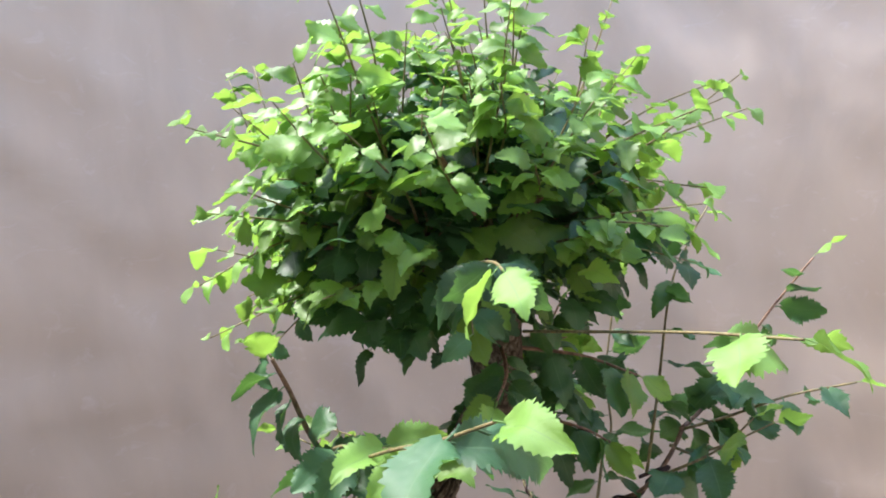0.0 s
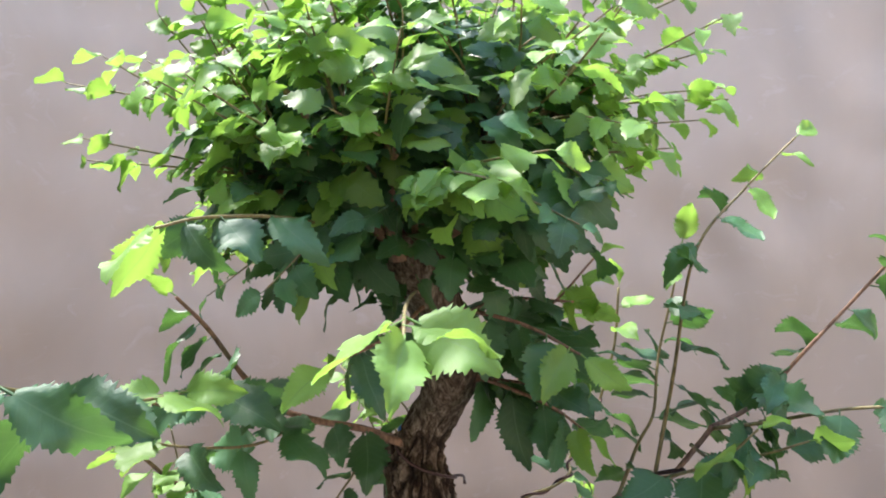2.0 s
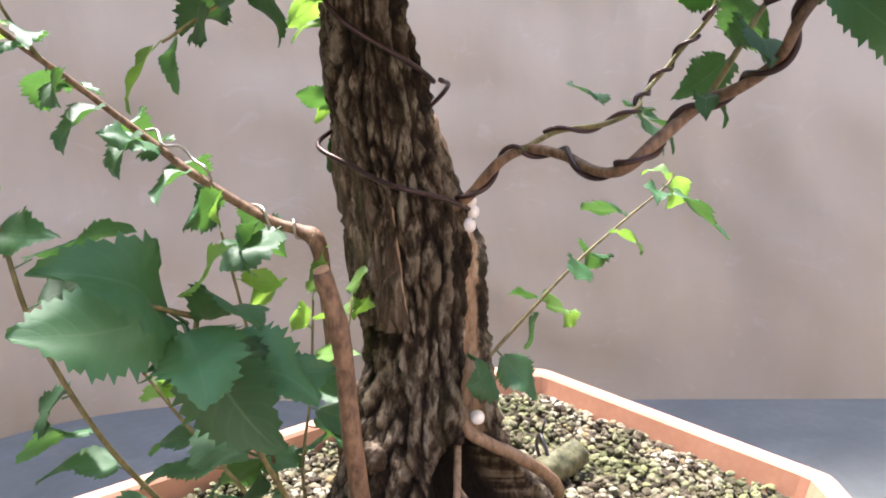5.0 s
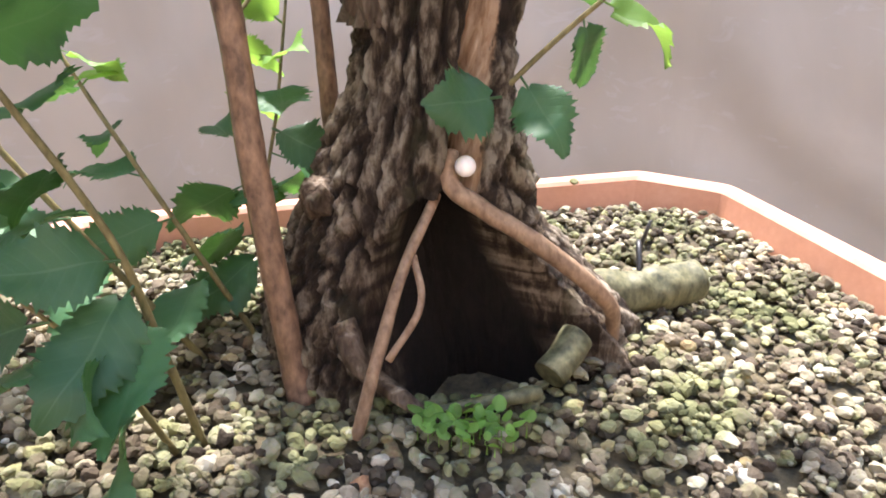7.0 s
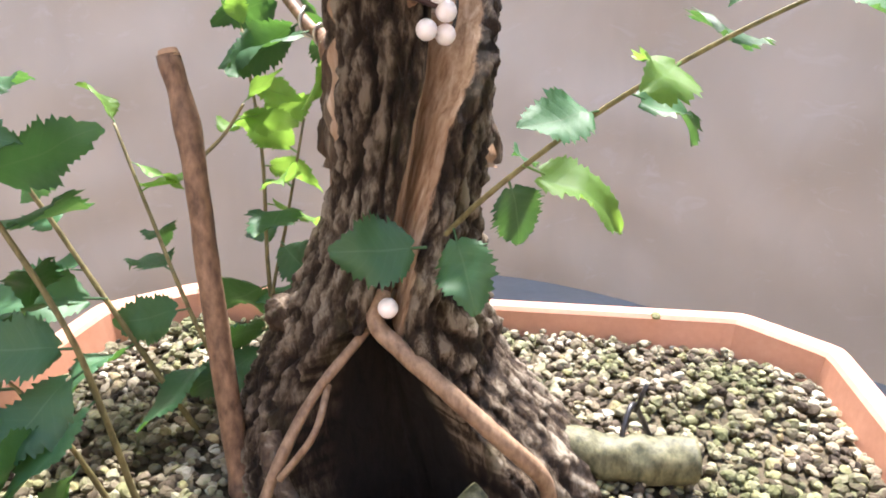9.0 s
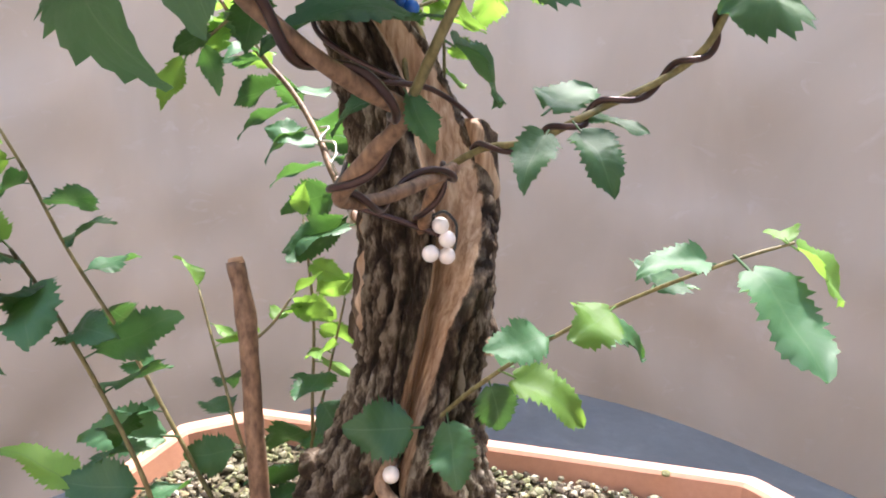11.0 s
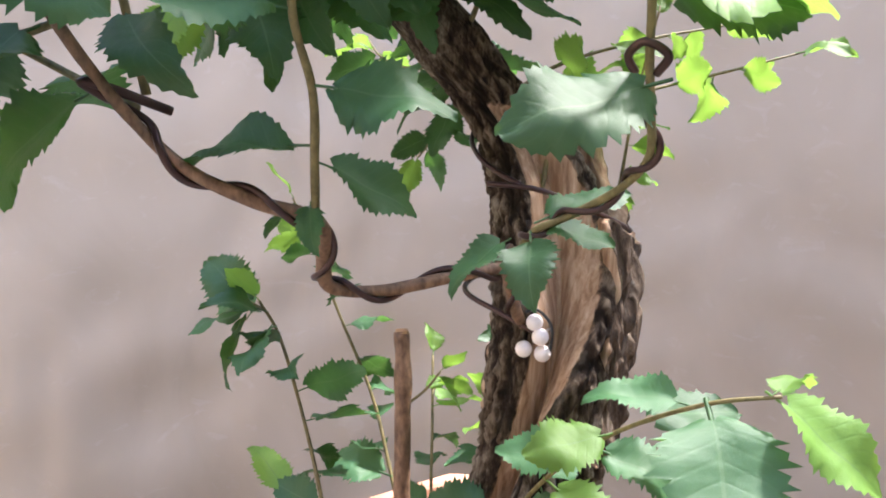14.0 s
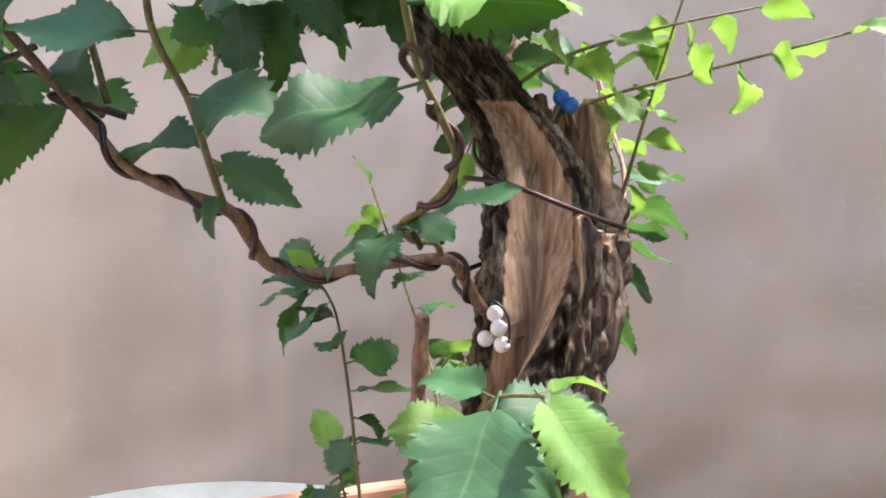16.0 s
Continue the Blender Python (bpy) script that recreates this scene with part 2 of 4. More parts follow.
# ---- mesh helpers ----
def part(name, me, material, parent=None, label=""):
    """One mesh object; me: a mesh, or a bmesh."""
    if isinstance(me, bmesh.types.BMesh):
        data = bpy.data.meshes.new(name)
        me.to_mesh(data)
        me.free()
        me = data
    for mat in material if isinstance(material, (list, tuple)) else [material]:
        if mat.name not in me.materials:
            me.materials.append(mat)
    ob = new(name, me)
    if parent is not None:
        ob.parent = parent
    return tagged(ob, label)


def smooth(me):
    me.polygons.foreach_set("use_smooth", [True] * len(me.polygons))
    return me


def spline(points, count):
    """Evenly spaced places on a smooth curve through the points."""
    p = [Vector(q) for q in points]
    p = [2 * p[0] - p[1]] + p + [2 * p[-1] - p[-2]]
    out, segs = [], len(p) - 3
    for i in range(count):
        f = i / (count - 1) * segs
        k = min(int(f), segs - 1)
        t = f - k
        a, b, c, d = p[k:k + 4]
        out.append(0.5 * ((2 * b) + (c - a) * t + (2 * a - 5 * b + 4 * c - d) * t * t + (3 * b - a - 3 * c + d) * t ** 3))
    return out


def frames_along(path):
    """Tangent and two normals at each place, without twist."""
    tang = [(path[min(i + 1, len(path) - 1)] - path[max(i - 1, 0)]).normalized() for i in range(len(path))]
    n = tang[0].orthogonal().normalized()
    out = []
    for t in tang:
        n = (n - t * n.dot(t)).normalized()
        out.append((t, n, t.cross(n)))
    return out


def tube(bm, path, radii, sides=10, rough=0.0, seed=0, cap=True):
    """A tapered round limb along the path; rough: unevenness as a share of the radius."""
    rings = []
    for i, (p, (t, n, b)) in enumerate(zip(path, frames_along(path))):
        ring = []
        for k in range(sides):
            a = 2 * math.pi * k / sides
            r = radii[i] if isinstance(radii, (list, tuple)) else radii
            d = n * math.cos(a) + b * math.sin(a)
            if rough:
                r *= 1 + rough * noise.noise((p + d * r) * 160 + Vector((seed, 0, 0)))
            ring.append(bm.verts.new(p + d * r))
        rings.append(ring)
    for r0, r1 in zip(rings, rings[1:]):
        for k in range(sides):
            bm.faces.new((r0[k], r0[(k + 1) % sides], r1[(k + 1) % sides], r1[k])).smooth = True
    if cap:
        bm.faces.new(rings[0][::-1])
        bm.faces.new(rings[-1])
    return rings


def limb(name, points, r0, r1, material, parent, label="", sides=10, count=None, rough=0.12, bulge=()):
    count = count or max(6, 7 * len(points))
    path = spline(points, count)
    radii = [r0 + (r1 - r0) * (i / (count - 1)) ** 0.8 for i in range(count)]
    for at, more in bulge:
        for i in range(count):
            radii[i] *= 1 + more * math.exp(-((i / (count - 1) - at) * 18) ** 2)
    bm = bmesh.new()
    tube(bm, path, radii, sides, rough, len(points) * 7.3)
    return part(name, bm, material, parent, label), path


def wound(path, radius, turns, wire, start=0.0, sides=8):
    """Wire wound round a limb's path: a bmesh."""
    n = max(40, int(26 * turns))
    dense = spline(path, n)
    fr = frames_along(dense)
    pts = []
    for i, (p, (t, a, b)) in enumerate(zip(dense, fr)):
        ang = start + 2 * math.pi * turns * i / (n - 1)
        r = (radius if not callable(radius) else radius(i / (n - 1))) + wire * 0.9
        pts.append(p + (a * math.cos(ang) + b * math.sin(ang)) * r)
    bm = bmesh.new()
    tube(bm, pts, wire, sides)
    return bm


def bead(name, place, radius, material, parent=None, label=""):
    bm = bmesh.new()
    bmesh.ops.create_uvsphere(bm, u_segments=20, v_segments=12, radius=radius)
    for f in bm.faces:
        f.smooth = True
    ob = part(name, bm, material, parent, label)
    ob.location = place
    return ob


# ---- leaves ----
def leaf_data(rows, seed, width=0.78, droop=0.25, fold=0.22, twist=0.0, cols=(-1, -0.72, -0.36, 0, 0.36, 0.72, 1)):
    """A doubly serrated oval leaf, 1 long along y, blade up: verts, faces, uv of each vert."""
    rnd = random.Random(seed)
    verts, uv, faces = [], [], []
    step, n = rows // 8, len(cols)
    saw = {4: (0.84, 1.02, 0.95, 1.14), 2: (0.88, 1.12)}[step]
    jitter = [[rnd.uniform(-0.09, 0.07) for _ in range(9)] for _ in range(2)]
    bend = rnd.uniform(-0.10, 0.10)
    for i in range(rows + 1):
        s = i / rows
        w = width * 0.5 * math.sin(math.pi * (0.012 + 0.976 * s) ** 0.80) ** 0.74 * (1 - 0.30 * s ** 5)
        for u in cols:
            edge = abs(u) == 1
            ww = w * (saw[i % step] + jitter[u > 0][i // step] if edge and 0 < i < rows else 1)
            y = s - 0.06 * abs(u) * (1 - s) + (0.030 * (i % step) / step if edge else 0)
            slant = s - 0.27 * abs(u) * w / (width * 0.5)
            pleat = 0.0042 * math.cos(slant * 50.3) * min(1, abs(u) * 1.6) * (1 - 0.5 * s)
            wave = 0.050 * math.sin(s * 9 + u * 2.5 + seed * 2.1) * u * u
            z = -droop * s * s + 0.03 * math.sin(s * 7 + seed) + abs(u) * w * fold - (abs(u) ** 3) * w * (0.20 + 0.16 * math.sin(seed * 1.7 + s * 5 + u)) + pleat + wave + 0.035 * noise.noise(Vector((u * 1.6, s * 3.4, seed * 3.7)))
            a = twist * s * s
            x = u * ww + bend * s * s
            verts.append((x * math.cos(a) - z * math.sin(a) * 0.6, y, z + x * math.sin(a)))
            uv.append((u * 0.5 + 0.5, s))
    for i in range(rows):
        for k in range(n - 1):
            a = i * n + k
            faces.append((a, a + 1, a + n + 1, a + n))
    return np.array(verts), np.array(faces), np.array(uv)


def petiole_data(v, f, uv, length=0.22, r=0.018):
    """Adds a thin stalk behind the blade's foot."""
    n = len(v)
    ring = [(r, 0.02, 0), (0, 0.02, r), (-r, 0.02, 0), (r, -length, 0.02), (0, -length, r + 0.02), (-r, -length, 0.02)]
    fs = [(n, n + 1, n + 4, n + 3), (n + 1, n + 2, n + 5, n + 4), (n + 2, n, n + 3, n + 5)]
    return np.vstack([v, ring]), np.vstack([f, fs]), np.vstack([uv, [(0.5, 0.0)] * 6])


def mesh_from(name, v, f, uv, material):
    me = bpy.data.meshes.new(name)
    me.from_pydata(v.tolist(), [], f.tolist())
    layer = me.uv_layers.new(name="leaf")
    loops = np.empty(len(me.loops), int)
    me.loops.foreach_get("vertex_index", loops)
    layer.data.foreach_set("uv", uv[loops].ravel())
    smooth(me)
    me.materials.append(material)
    return me


FINE = [petiole_data(*leaf_data(32, k, w, d, fo, tw)) for k, w, d, fo, tw in ((1, 0.76, 0.26, 0.30, 0.25), (2, 0.68, 0.42, 0.42, -0.5), (3, 0.82, 0.18, 0.22, 0.5), (4, 0.72, 0.36, 0.50, -0.3), (8, 0.74, 0.30, 0.10, 0.8), (9, 0.64, 0.55, 0.34, -0.8))]
COARSE = [petiole_data(*leaf_data(16, k, w, d, fo, tw, (-1, -0.5, 0, 0.5, 1))) for k, w, d, fo, tw in ((5, 0.78, 0.25, 0.26, 0.3), (6, 0.70, 0.42, 0.36, -0.5), (7, 0.80, 0.12, 0.20, 0.6), (10, 0.66, 0.50, 0.44, -0.8))]
LEAF_MESH = {(k, mat.name): mesh_from("leaf", *FINE[k], mat) for k in range(6) for mat in (LEAF, YOUNG)}


def leaf_pose(place, way, size, up=Vector((0, 0, 1)), spin=0.0, wide=1.0):
    """The pose of a leaf whose stalk starts at place; way: where its tip points; the blade faces up as far as it can."""
    y = Vector(way).normalized()
    x = y.cross(up)
    x = x.normalized() if x.length > 0.05 else y.orthogonal().normalized()
    x = Matrix.Rotation(spin, 3, y) @ x
    z = x.cross(y)
    m = Matrix((x * wide, y, z)).transposed().to_4x4()
    return Matrix.Translation(Vector(place) + y * size * 0.2) @ m @ Matrix.Diagonal((size, size, size, 1))


class Foliage:
    """Many leaves joined into one mesh."""

    def __init__(self):
        self.v, self.f, self.uv, self.n = [], [], [], 0

    def add(self, m, kind):
        v, f, uv = COARSE[kind]
        a = np.array(m)
        self.v.append(v @ a[:3, :3].T + a[:3, 3])
        self.f.append(f + self.n)
        self.uv.append(uv)
        self.n += len(v)

    def mesh(self, name, material):
        return mesh_from(name, np.vstack(self.v), np.vstack(self.f), np.vstack(self.uv), material)


def outward_up(place, lean):
    """Up, leaning away from the trunk: how leaves turn to the light."""
    d = Vector((place[0] + 0.03, place[1] - 0.005, 0))
    return (Vector((0, 0, 1)) + (d.normalized() * lean if d.length > 0.005 else Vector())).normalized()


def add_leaf(parent, place, way, size, young=False, kind=None, spin=0.0, rnd=random, wide=1.0, face=None):
    me = LEAF_MESH[(rnd.randrange(6) if kind is None else kind, (YOUNG if young else LEAF).name)]
    ob = new("leaf", me)
    ob.parent = parent
    ob.matrix_local = leaf_pose(place, way, size, Vector(face) if face else outward_up(place, 0.35), spin, wide)
    return ob


def leafy(parent, path, rnd, count, big, small, start=0.15, young_from=0.75, spread=1.0, droop=0.15, tip=True):
    """Leaves alternately along a shoot, smaller and younger towards its tip."""
    fr = frames_along(path)
    for k in range(count):
        s = start + (1 - start) * k / max(1, count - 1)
        i = min(len(path) - 1, int(s * (len(path) - 1)))
        t = fr[i][0]
        side = t.cross(Vector((0, 0, 1)))
        side = side.normalized() if side.length > 0.1 else Vector((1, 0, 0))
        if abs(t.z) > 0.7:
            side = Matrix.Rotation(k * 2.4 + rnd.uniform(-0.4, 0.4), 3, "Z") @ side
        sign = 1 if k % 2 else -1
        way = side * sign * spread + t * rnd.uniform(0.2, 0.7) + Vector((0, 0, rnd.uniform(-droop - 0.75, 0.30 - droop)))
        if tip and k == count - 1:
            way = t + Vector((0, 0, -0.2))
        size = big + (small - big) * s ** 1.5
        add_leaf(parent, path[i], way, size * rnd.uniform(0.9, 1.35), s > young_from, None, rnd.uniform(-0.95, 0.95), rnd)


# ---- setting: table, hanging cloth, floor ----
TABLE_Z, CLOTH_R, CLOTH_TOP = -0.16, 1.02, 1.55
TABLE_CORNERS, TABLE_ROUND = ((0.79, 0.375), (-0.47, 0.605), (-0.455, -0.52), (0.72, -0.66)), (0.17, 0.42, 0.30, 0.17)


def tabletop():
    """A four-sided slab with rounded corners and a soft edge."""
    bm = bmesh.new()
    corners = [Vector((*c, 0)) for c in TABLE_CORNERS]
    middle = sum(corners, Vector()) / 4
    outline = []
    for k, c in enumerate(corners):
        a, b = (corners[k - 1] - c).normalized() * TABLE_ROUND[k] + c, (corners[(k + 1) % 4] - c).normalized() * TABLE_ROUND[k] + c
        outline += [a * (1 - t) ** 2 + c * 2 * t * (1 - t) + b * t * t for t in (j / 16 for j in range(17))]
    prof = [(0.010, 0.0), (0.003, -0.003), (0.0, -0.010), (0.0, -0.026), (0.006, -0.032)]
    rings = [[bm.verts.new(p + (middle - p).normalized() * inset + Vector((0, 0, TABLE_Z + z))) for p in outline] for inset, z in prof]
    n = len(outline)
    for r0, r1 in zip(rings, rings[1:]):
        for k in range(n):
            bm.faces.new((r0[k], r1[k], r1[(k + 1) % n], r0[(k + 1) % n])).smooth = True
    bm.faces.new(rings[0])
    bm.faces.new(rings[-1][::-1])
    bmesh.ops.recalc_face_normals(bm, faces=bm.faces)
    return bm


table = tagged(new("table"), "low table with a smooth blue-grey painted top", "table")
part("tabletop", tabletop(), TABLE, table)
for k in range(4):
    bm = bmesh.new()
    a = math.pi / 4 + k * math.pi / 2
    p = Vector((0.3 * math.cos(a), 0.3 * math.sin(a), 0))
    tube(bm, [p + Vector((0, 0, TABLE_Z - 0.032)), p * 1.05 + Vector((0, 0, -0.78))], [0.022, 0.016], 16)
    part("leg", bm, TABLE, table)


def backdrop():
    """Cloth hanging in soft folds all round, with thickness."""
    n, rows = 360, 60
    v, f = [], []
    for lay in (0, 1):
        for j in range(rows + 1):
            z = -0.78 + (CLOTH_TOP + 0.78) * j / rows
            for i in range(n):
                a = 2 * math.pi * i / n
                c, s = math.cos(a), math.sin(a)
                fold = 0.020 * noise.noise((c * 2.6, s * 2.6, z * 0.5)) + 0.010 * noise.noise((c * 8 + 3, s * 8, z * 1.2)) + 0.0055 * noise.noise((c * 24 + z * 2, s * 24, z * 1.6))
                crease = 0.024 * abs(noise.noise((c * 5 + z * 3, s * 5 - z * 2, z * 5 + 9)))
                off = abs(math.remainder(a - radians(SUN_AZ), 2 * math.pi))
                bay = CLOTH_R if off < math.pi / 2 else min(CLOTH_R / max(0.01, math.sin(off)), 1.5 / max(0.01, -math.cos(off)))
                r = bay + fold + crease + lay * 0.003
                v.append((r * c, r * s, z))
    m = n * (rows + 1)
    for lay in (0, 1):
        for j in range(rows):
            for i in range(n):
                q = [lay * m + j * n + i, lay * m + j * n + (i + 1) % n, lay * m + (j + 1) * n + (i + 1) % n, lay * m + (j + 1) * n + i]
                f.append(q if lay else q[::-1])
    for i in range(n):
        k = (i + 1) % n
        f.append([rows * n + i, rows * n + k, m + rows * n + k, m + rows * n + i])
    me = bpy.data.meshes.new("backdrop")
    me.from_pydata(v, [], f)
    return smooth(me)


tagged(part("backdrop", backdrop(), CLOTH), "plain taupe cloth hung in soft folds behind the table", "backdrop", kind="structure")
bm = bmesh.new()
bmesh.ops.create_grid(bm, x_segments=4, y_segments=4, size=2.5)
floor = tagged(part("floor", bm, TABLE), "grey floor below the table", "floor", kind="structure")
floor.location.z = -0.78

# ---- pot ----
POT_TURN = radians(29.4)
POT_C = Vector((-0.0045, 0.0150, 0))
POT_A, POT_B, CHAMFER, RIM_Z, POT_FOOT = 0.155, 0.116, 0.030, 0.003, TABLE_Z


def octagon(inset, z, bm, grow=0.0):
    """The corner ring of the pot's chamfered outline, drawn in by inset."""
    a, b, c = POT_A - inset, POT_B - inset, CHAMFER - inset * 0.35
    pts = [(a, b - c), (a - c, b), (-a + c, b), (-a, b - c), (-a, -b + c), (-a + c, -b), (a - c, -b), (a, -b + c)]
    out = []
    for k, (x, y) in enumerate(pts):
        for px, py, w in ((*pts[k - 1], 0.045), (x, y, 0), (*pts[(k + 1) % 8], 0.045)):
            L = math.hypot(px - x, py - y) or 1
            qx, qy = (x + (px - x) / L * 0.005, y + (py - y) / L * 0.005) if w else (x * 0.9965, y * 0.9965)
            out.append(bm.verts.new((qx, qy, z)))
    return out


def rings_mesh(prof, ends):
    bm = bmesh.new()
    rings = [octagon(i, z, bm) for i, z in prof]
    n = len(rings[0])
    for r0, r1 in zip(rings, rings[1:]):
        for k in range(n):
            bm.faces.new((r0[k], r0[(k + 1) % n], r1[(k + 1) % n], r1[k]))
    if ends:
        bm.faces.new(rings[0][::-1])
        bm.faces.new(rings[-1])
    else:
        for k in range(n):
            bm.faces.new((rings[-1][k], rings[-1][(k + 1) % n], rings[0][(k + 1) % n], rings[0][k]))
    return bm


pot = tagged(new("bonsai_pot"), "terracotta-coloured eight-sided bonsai pot with a broad rim", "plant pot")
pot.location = POT_C
pot.rotation_euler.z = POT_TURN
part("pot_wall", rings_mesh([(0.034, POT_FOOT + 0.010), (0.030, POT_FOOT + 0.013), (0.0125, RIM_Z - 0.021), (0.0128, RIM_Z - 0.016), (0.0138, RIM_Z - 0.04), (0.028, POT_FOOT + 0.018)], True), TERRACOTTA, pot)
part("rim", rings_mesh([(0.0115, RIM_Z - 0.0205), (0.0105, RIM_Z - 0.0195), (0.0012, RIM_Z - 0.018), (0.0, RIM_Z - 0.016), (0.0, RIM_Z - 0.002), (0.0012, RIM_Z), (0.0078, RIM_Z), (0.0092, RIM_Z - 0.0016), (0.0122, RIM_Z - 0.018)], False), TERRACOTTA, pot, "broad flat terracotta rim")
for sx in (-1, 1):
    for sy in (-1, 1):
        bm = bmesh.new()
        tube(bm, [Vector((sx * 0.095, sy * 0.062, POT_FOOT)), Vector((sx * 0.097, sy * 0.064, POT_FOOT + 0.011))], [0.012, 0.014], 16)
        part("foot", bm, TERRACOTTA, pot)


def in_pot(x, y, inset):
    """Whether a place of the pot's own plan lies inside its inset outline."""
    a, b = POT_A - inset, POT_B - inset
    return abs(x) < a and abs(y) < b and abs(x) + abs(y) < a + b - CHAMFER


def ground_z(p):
    """The height of the gravel at a place of the world: a slight mound round the trunk."""
    d = math.hypot(p[0] + 0.008, p[1] - 0.017)
    return -0.0085 + 0.007 * math.exp(-(d / 0.075) ** 2) + 0.003 * noise.noise((p[0] * 22, p[1] * 22, 3.0))


turn_pot = Matrix.Translation(POT_C) @ Matrix.Rotation(POT_TURN, 4, "Z")
bm = bmesh.new()
grid = bmesh.ops.create_grid(bm, x_segments=60, y_segments=46, size=1)
for vert in bm.verts:
    x, y = vert.co.x * (POT_A - 0.0105), vert.co.y * (POT_B - 0.0105)
    over = abs(x) + abs(y) - (POT_A + POT_B - 0.021 - CHAMFER)
    if over > 0:
        x -= math.copysign(over / 2, x)
        y -= math.copysign(over / 2, y)
    p = turn_pot @ Vector((x, y, 0))
    inside = math.hypot(p.x + 0.008, p.y - 0.017) < 0.044
    vert.co = (p.x, p.y, ground_z(p) - (0.016 if inside else 0.0025))
tagged(part("soil", bm, SOIL), "dark damp soil under the gravel in the pot", "soil", kind="stuff")


def gravel():
    """Thousands of rounded grains in one mesh."""
    rnd = np.random.RandomState(4)
    shapes = []
    for s in range(14):
        bm = bmesh.new()
        bmesh.ops.create_icosphere(bm, subdivisions=2, radius=1)
        vs = np.array([v.co for v in bm.verts])
        fs = np.array([[v.index for v in f.verts] for f in bm.faces])
        bm.free()
        vs = np.array([Vector(v) * (1 + 0.52 * noise.noise(Vector(v) * 0.9 + Vector((s * 5.1, 0, 0))) + 0.20 * noise.noise(Vector(v) * 2.4 + Vector((0, s * 3.3, 0)))) for v in vs])
        vs *= (1.0, rnd.uniform(0.62, 0.98), rnd.uniform(0.5, 0.85))
        shapes.append(vs)
    allv, allf, n, made = [], [], 0, 0
    while made < 7400:
        x, y = rnd.uniform(-POT_A, POT_A), rnd.uniform(-POT_B, POT_B)
        if not in_pot(x, y, 0.0125):
            continue
        p = turn_pot @ Vector((x, y, 0))
        made += 1
        if math.hypot(p.x + 0.007, p.y - 0.017) < 0.036:
            continue
        r = 0.0009 + 0.0023 * rnd.beta(1.8, 3.2)
        q = Euler(rnd.uniform(-1, 1, 3) * (0.5, 0.5, 3.14)).to_matrix()
        vs = shapes[rnd.randint(14)] @ np.array(q).T * r + (p.x, p.y, ground_z(p) + rnd.uniform(-0.0014, 0.0016))
        allv.append(vs)
        allf.append(fs + n)
        n += len(vs)
    me = bpy.data.meshes.new("gravel")
    me.from_pydata(np.vstack(allv).tolist(), [], np.vstack(allf).tolist())
    return me


tagged(part("gravel", gravel(), GRAVEL), "pale and moss-green rounded gravel filling the pot", "gravel", kind="stuff")

# ---- the tree ----
tree = tagged(new("bonsai_tree"), "old bonsai tree with hollow gnarled trunk and wired leafy branches", "bonsai tree")
# height, x, y and radius of the trunk's axis
AXIS = np.array([(-0.03, -0.004, 0.018, 0.054), (-0.01, -0.0045, 0.0178, 0.0506), (0.01, -0.0098, 0.0166, 0.0429), (0.03, -0.0135, 0.0160, 0.0330), (0.05, -0.0145, 0.0185, 0.0258), (0.07, -0.0150, 0.0235, 0.0222), (0.09, -0.0150, 0.0275, 0.0222),
                 (0.11, -0.0155, 0.0305, 0.0226), (0.13, -0.0190, 0.0320, 0.0220), (0.15, -0.0245, 0.0315, 0.0212), (0.17, -0.0290, 0.0290, 0.0198), (0.185, -0.0325, 0.0240, 0.0172), (0.195, -0.0340, 0.0175, 0.0146), (0.205, -0.0350, 0.0095, 0.0143),
                 (0.215, -0.0345, 0.0010, 0.0150), (0.225, -0.0325, -0.0060, 0.0152), (0.235, -0.0310, -0.0165, 0.0148), (0.25, -0.0310, -0.0265, 0.0140), (0.27, -0.0375, -0.0375, 0.0138), (0.29, -0.0480, -0.0440, 0.0142), (0.31, -0.0590, -0.0510, 0.0150), (0.325, -0.066, -0.055, 0.012)])


def axis(z):
    return tuple(np.interp(z, AXIS[:, 0], AXIS[:, k]) for k in (1, 2, 3))


def bell(x, half, soft):
    """1 within half of 0, falling to 0 over soft."""
    d = (abs(x) - half) / soft
    return 1.0 if d <= 0 else 0.0 if d >= 1 else 0.5 + 0.5 * math.cos(math.pi * d)


def turned(a, b):
    return (a - b + 180) % 360 - 180


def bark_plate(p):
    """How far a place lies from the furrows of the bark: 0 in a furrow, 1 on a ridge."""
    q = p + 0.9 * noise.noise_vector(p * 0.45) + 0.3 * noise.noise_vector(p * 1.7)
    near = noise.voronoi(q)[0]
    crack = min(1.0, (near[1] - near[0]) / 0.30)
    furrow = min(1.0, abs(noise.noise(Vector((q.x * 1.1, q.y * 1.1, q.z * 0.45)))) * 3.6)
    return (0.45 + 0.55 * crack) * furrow


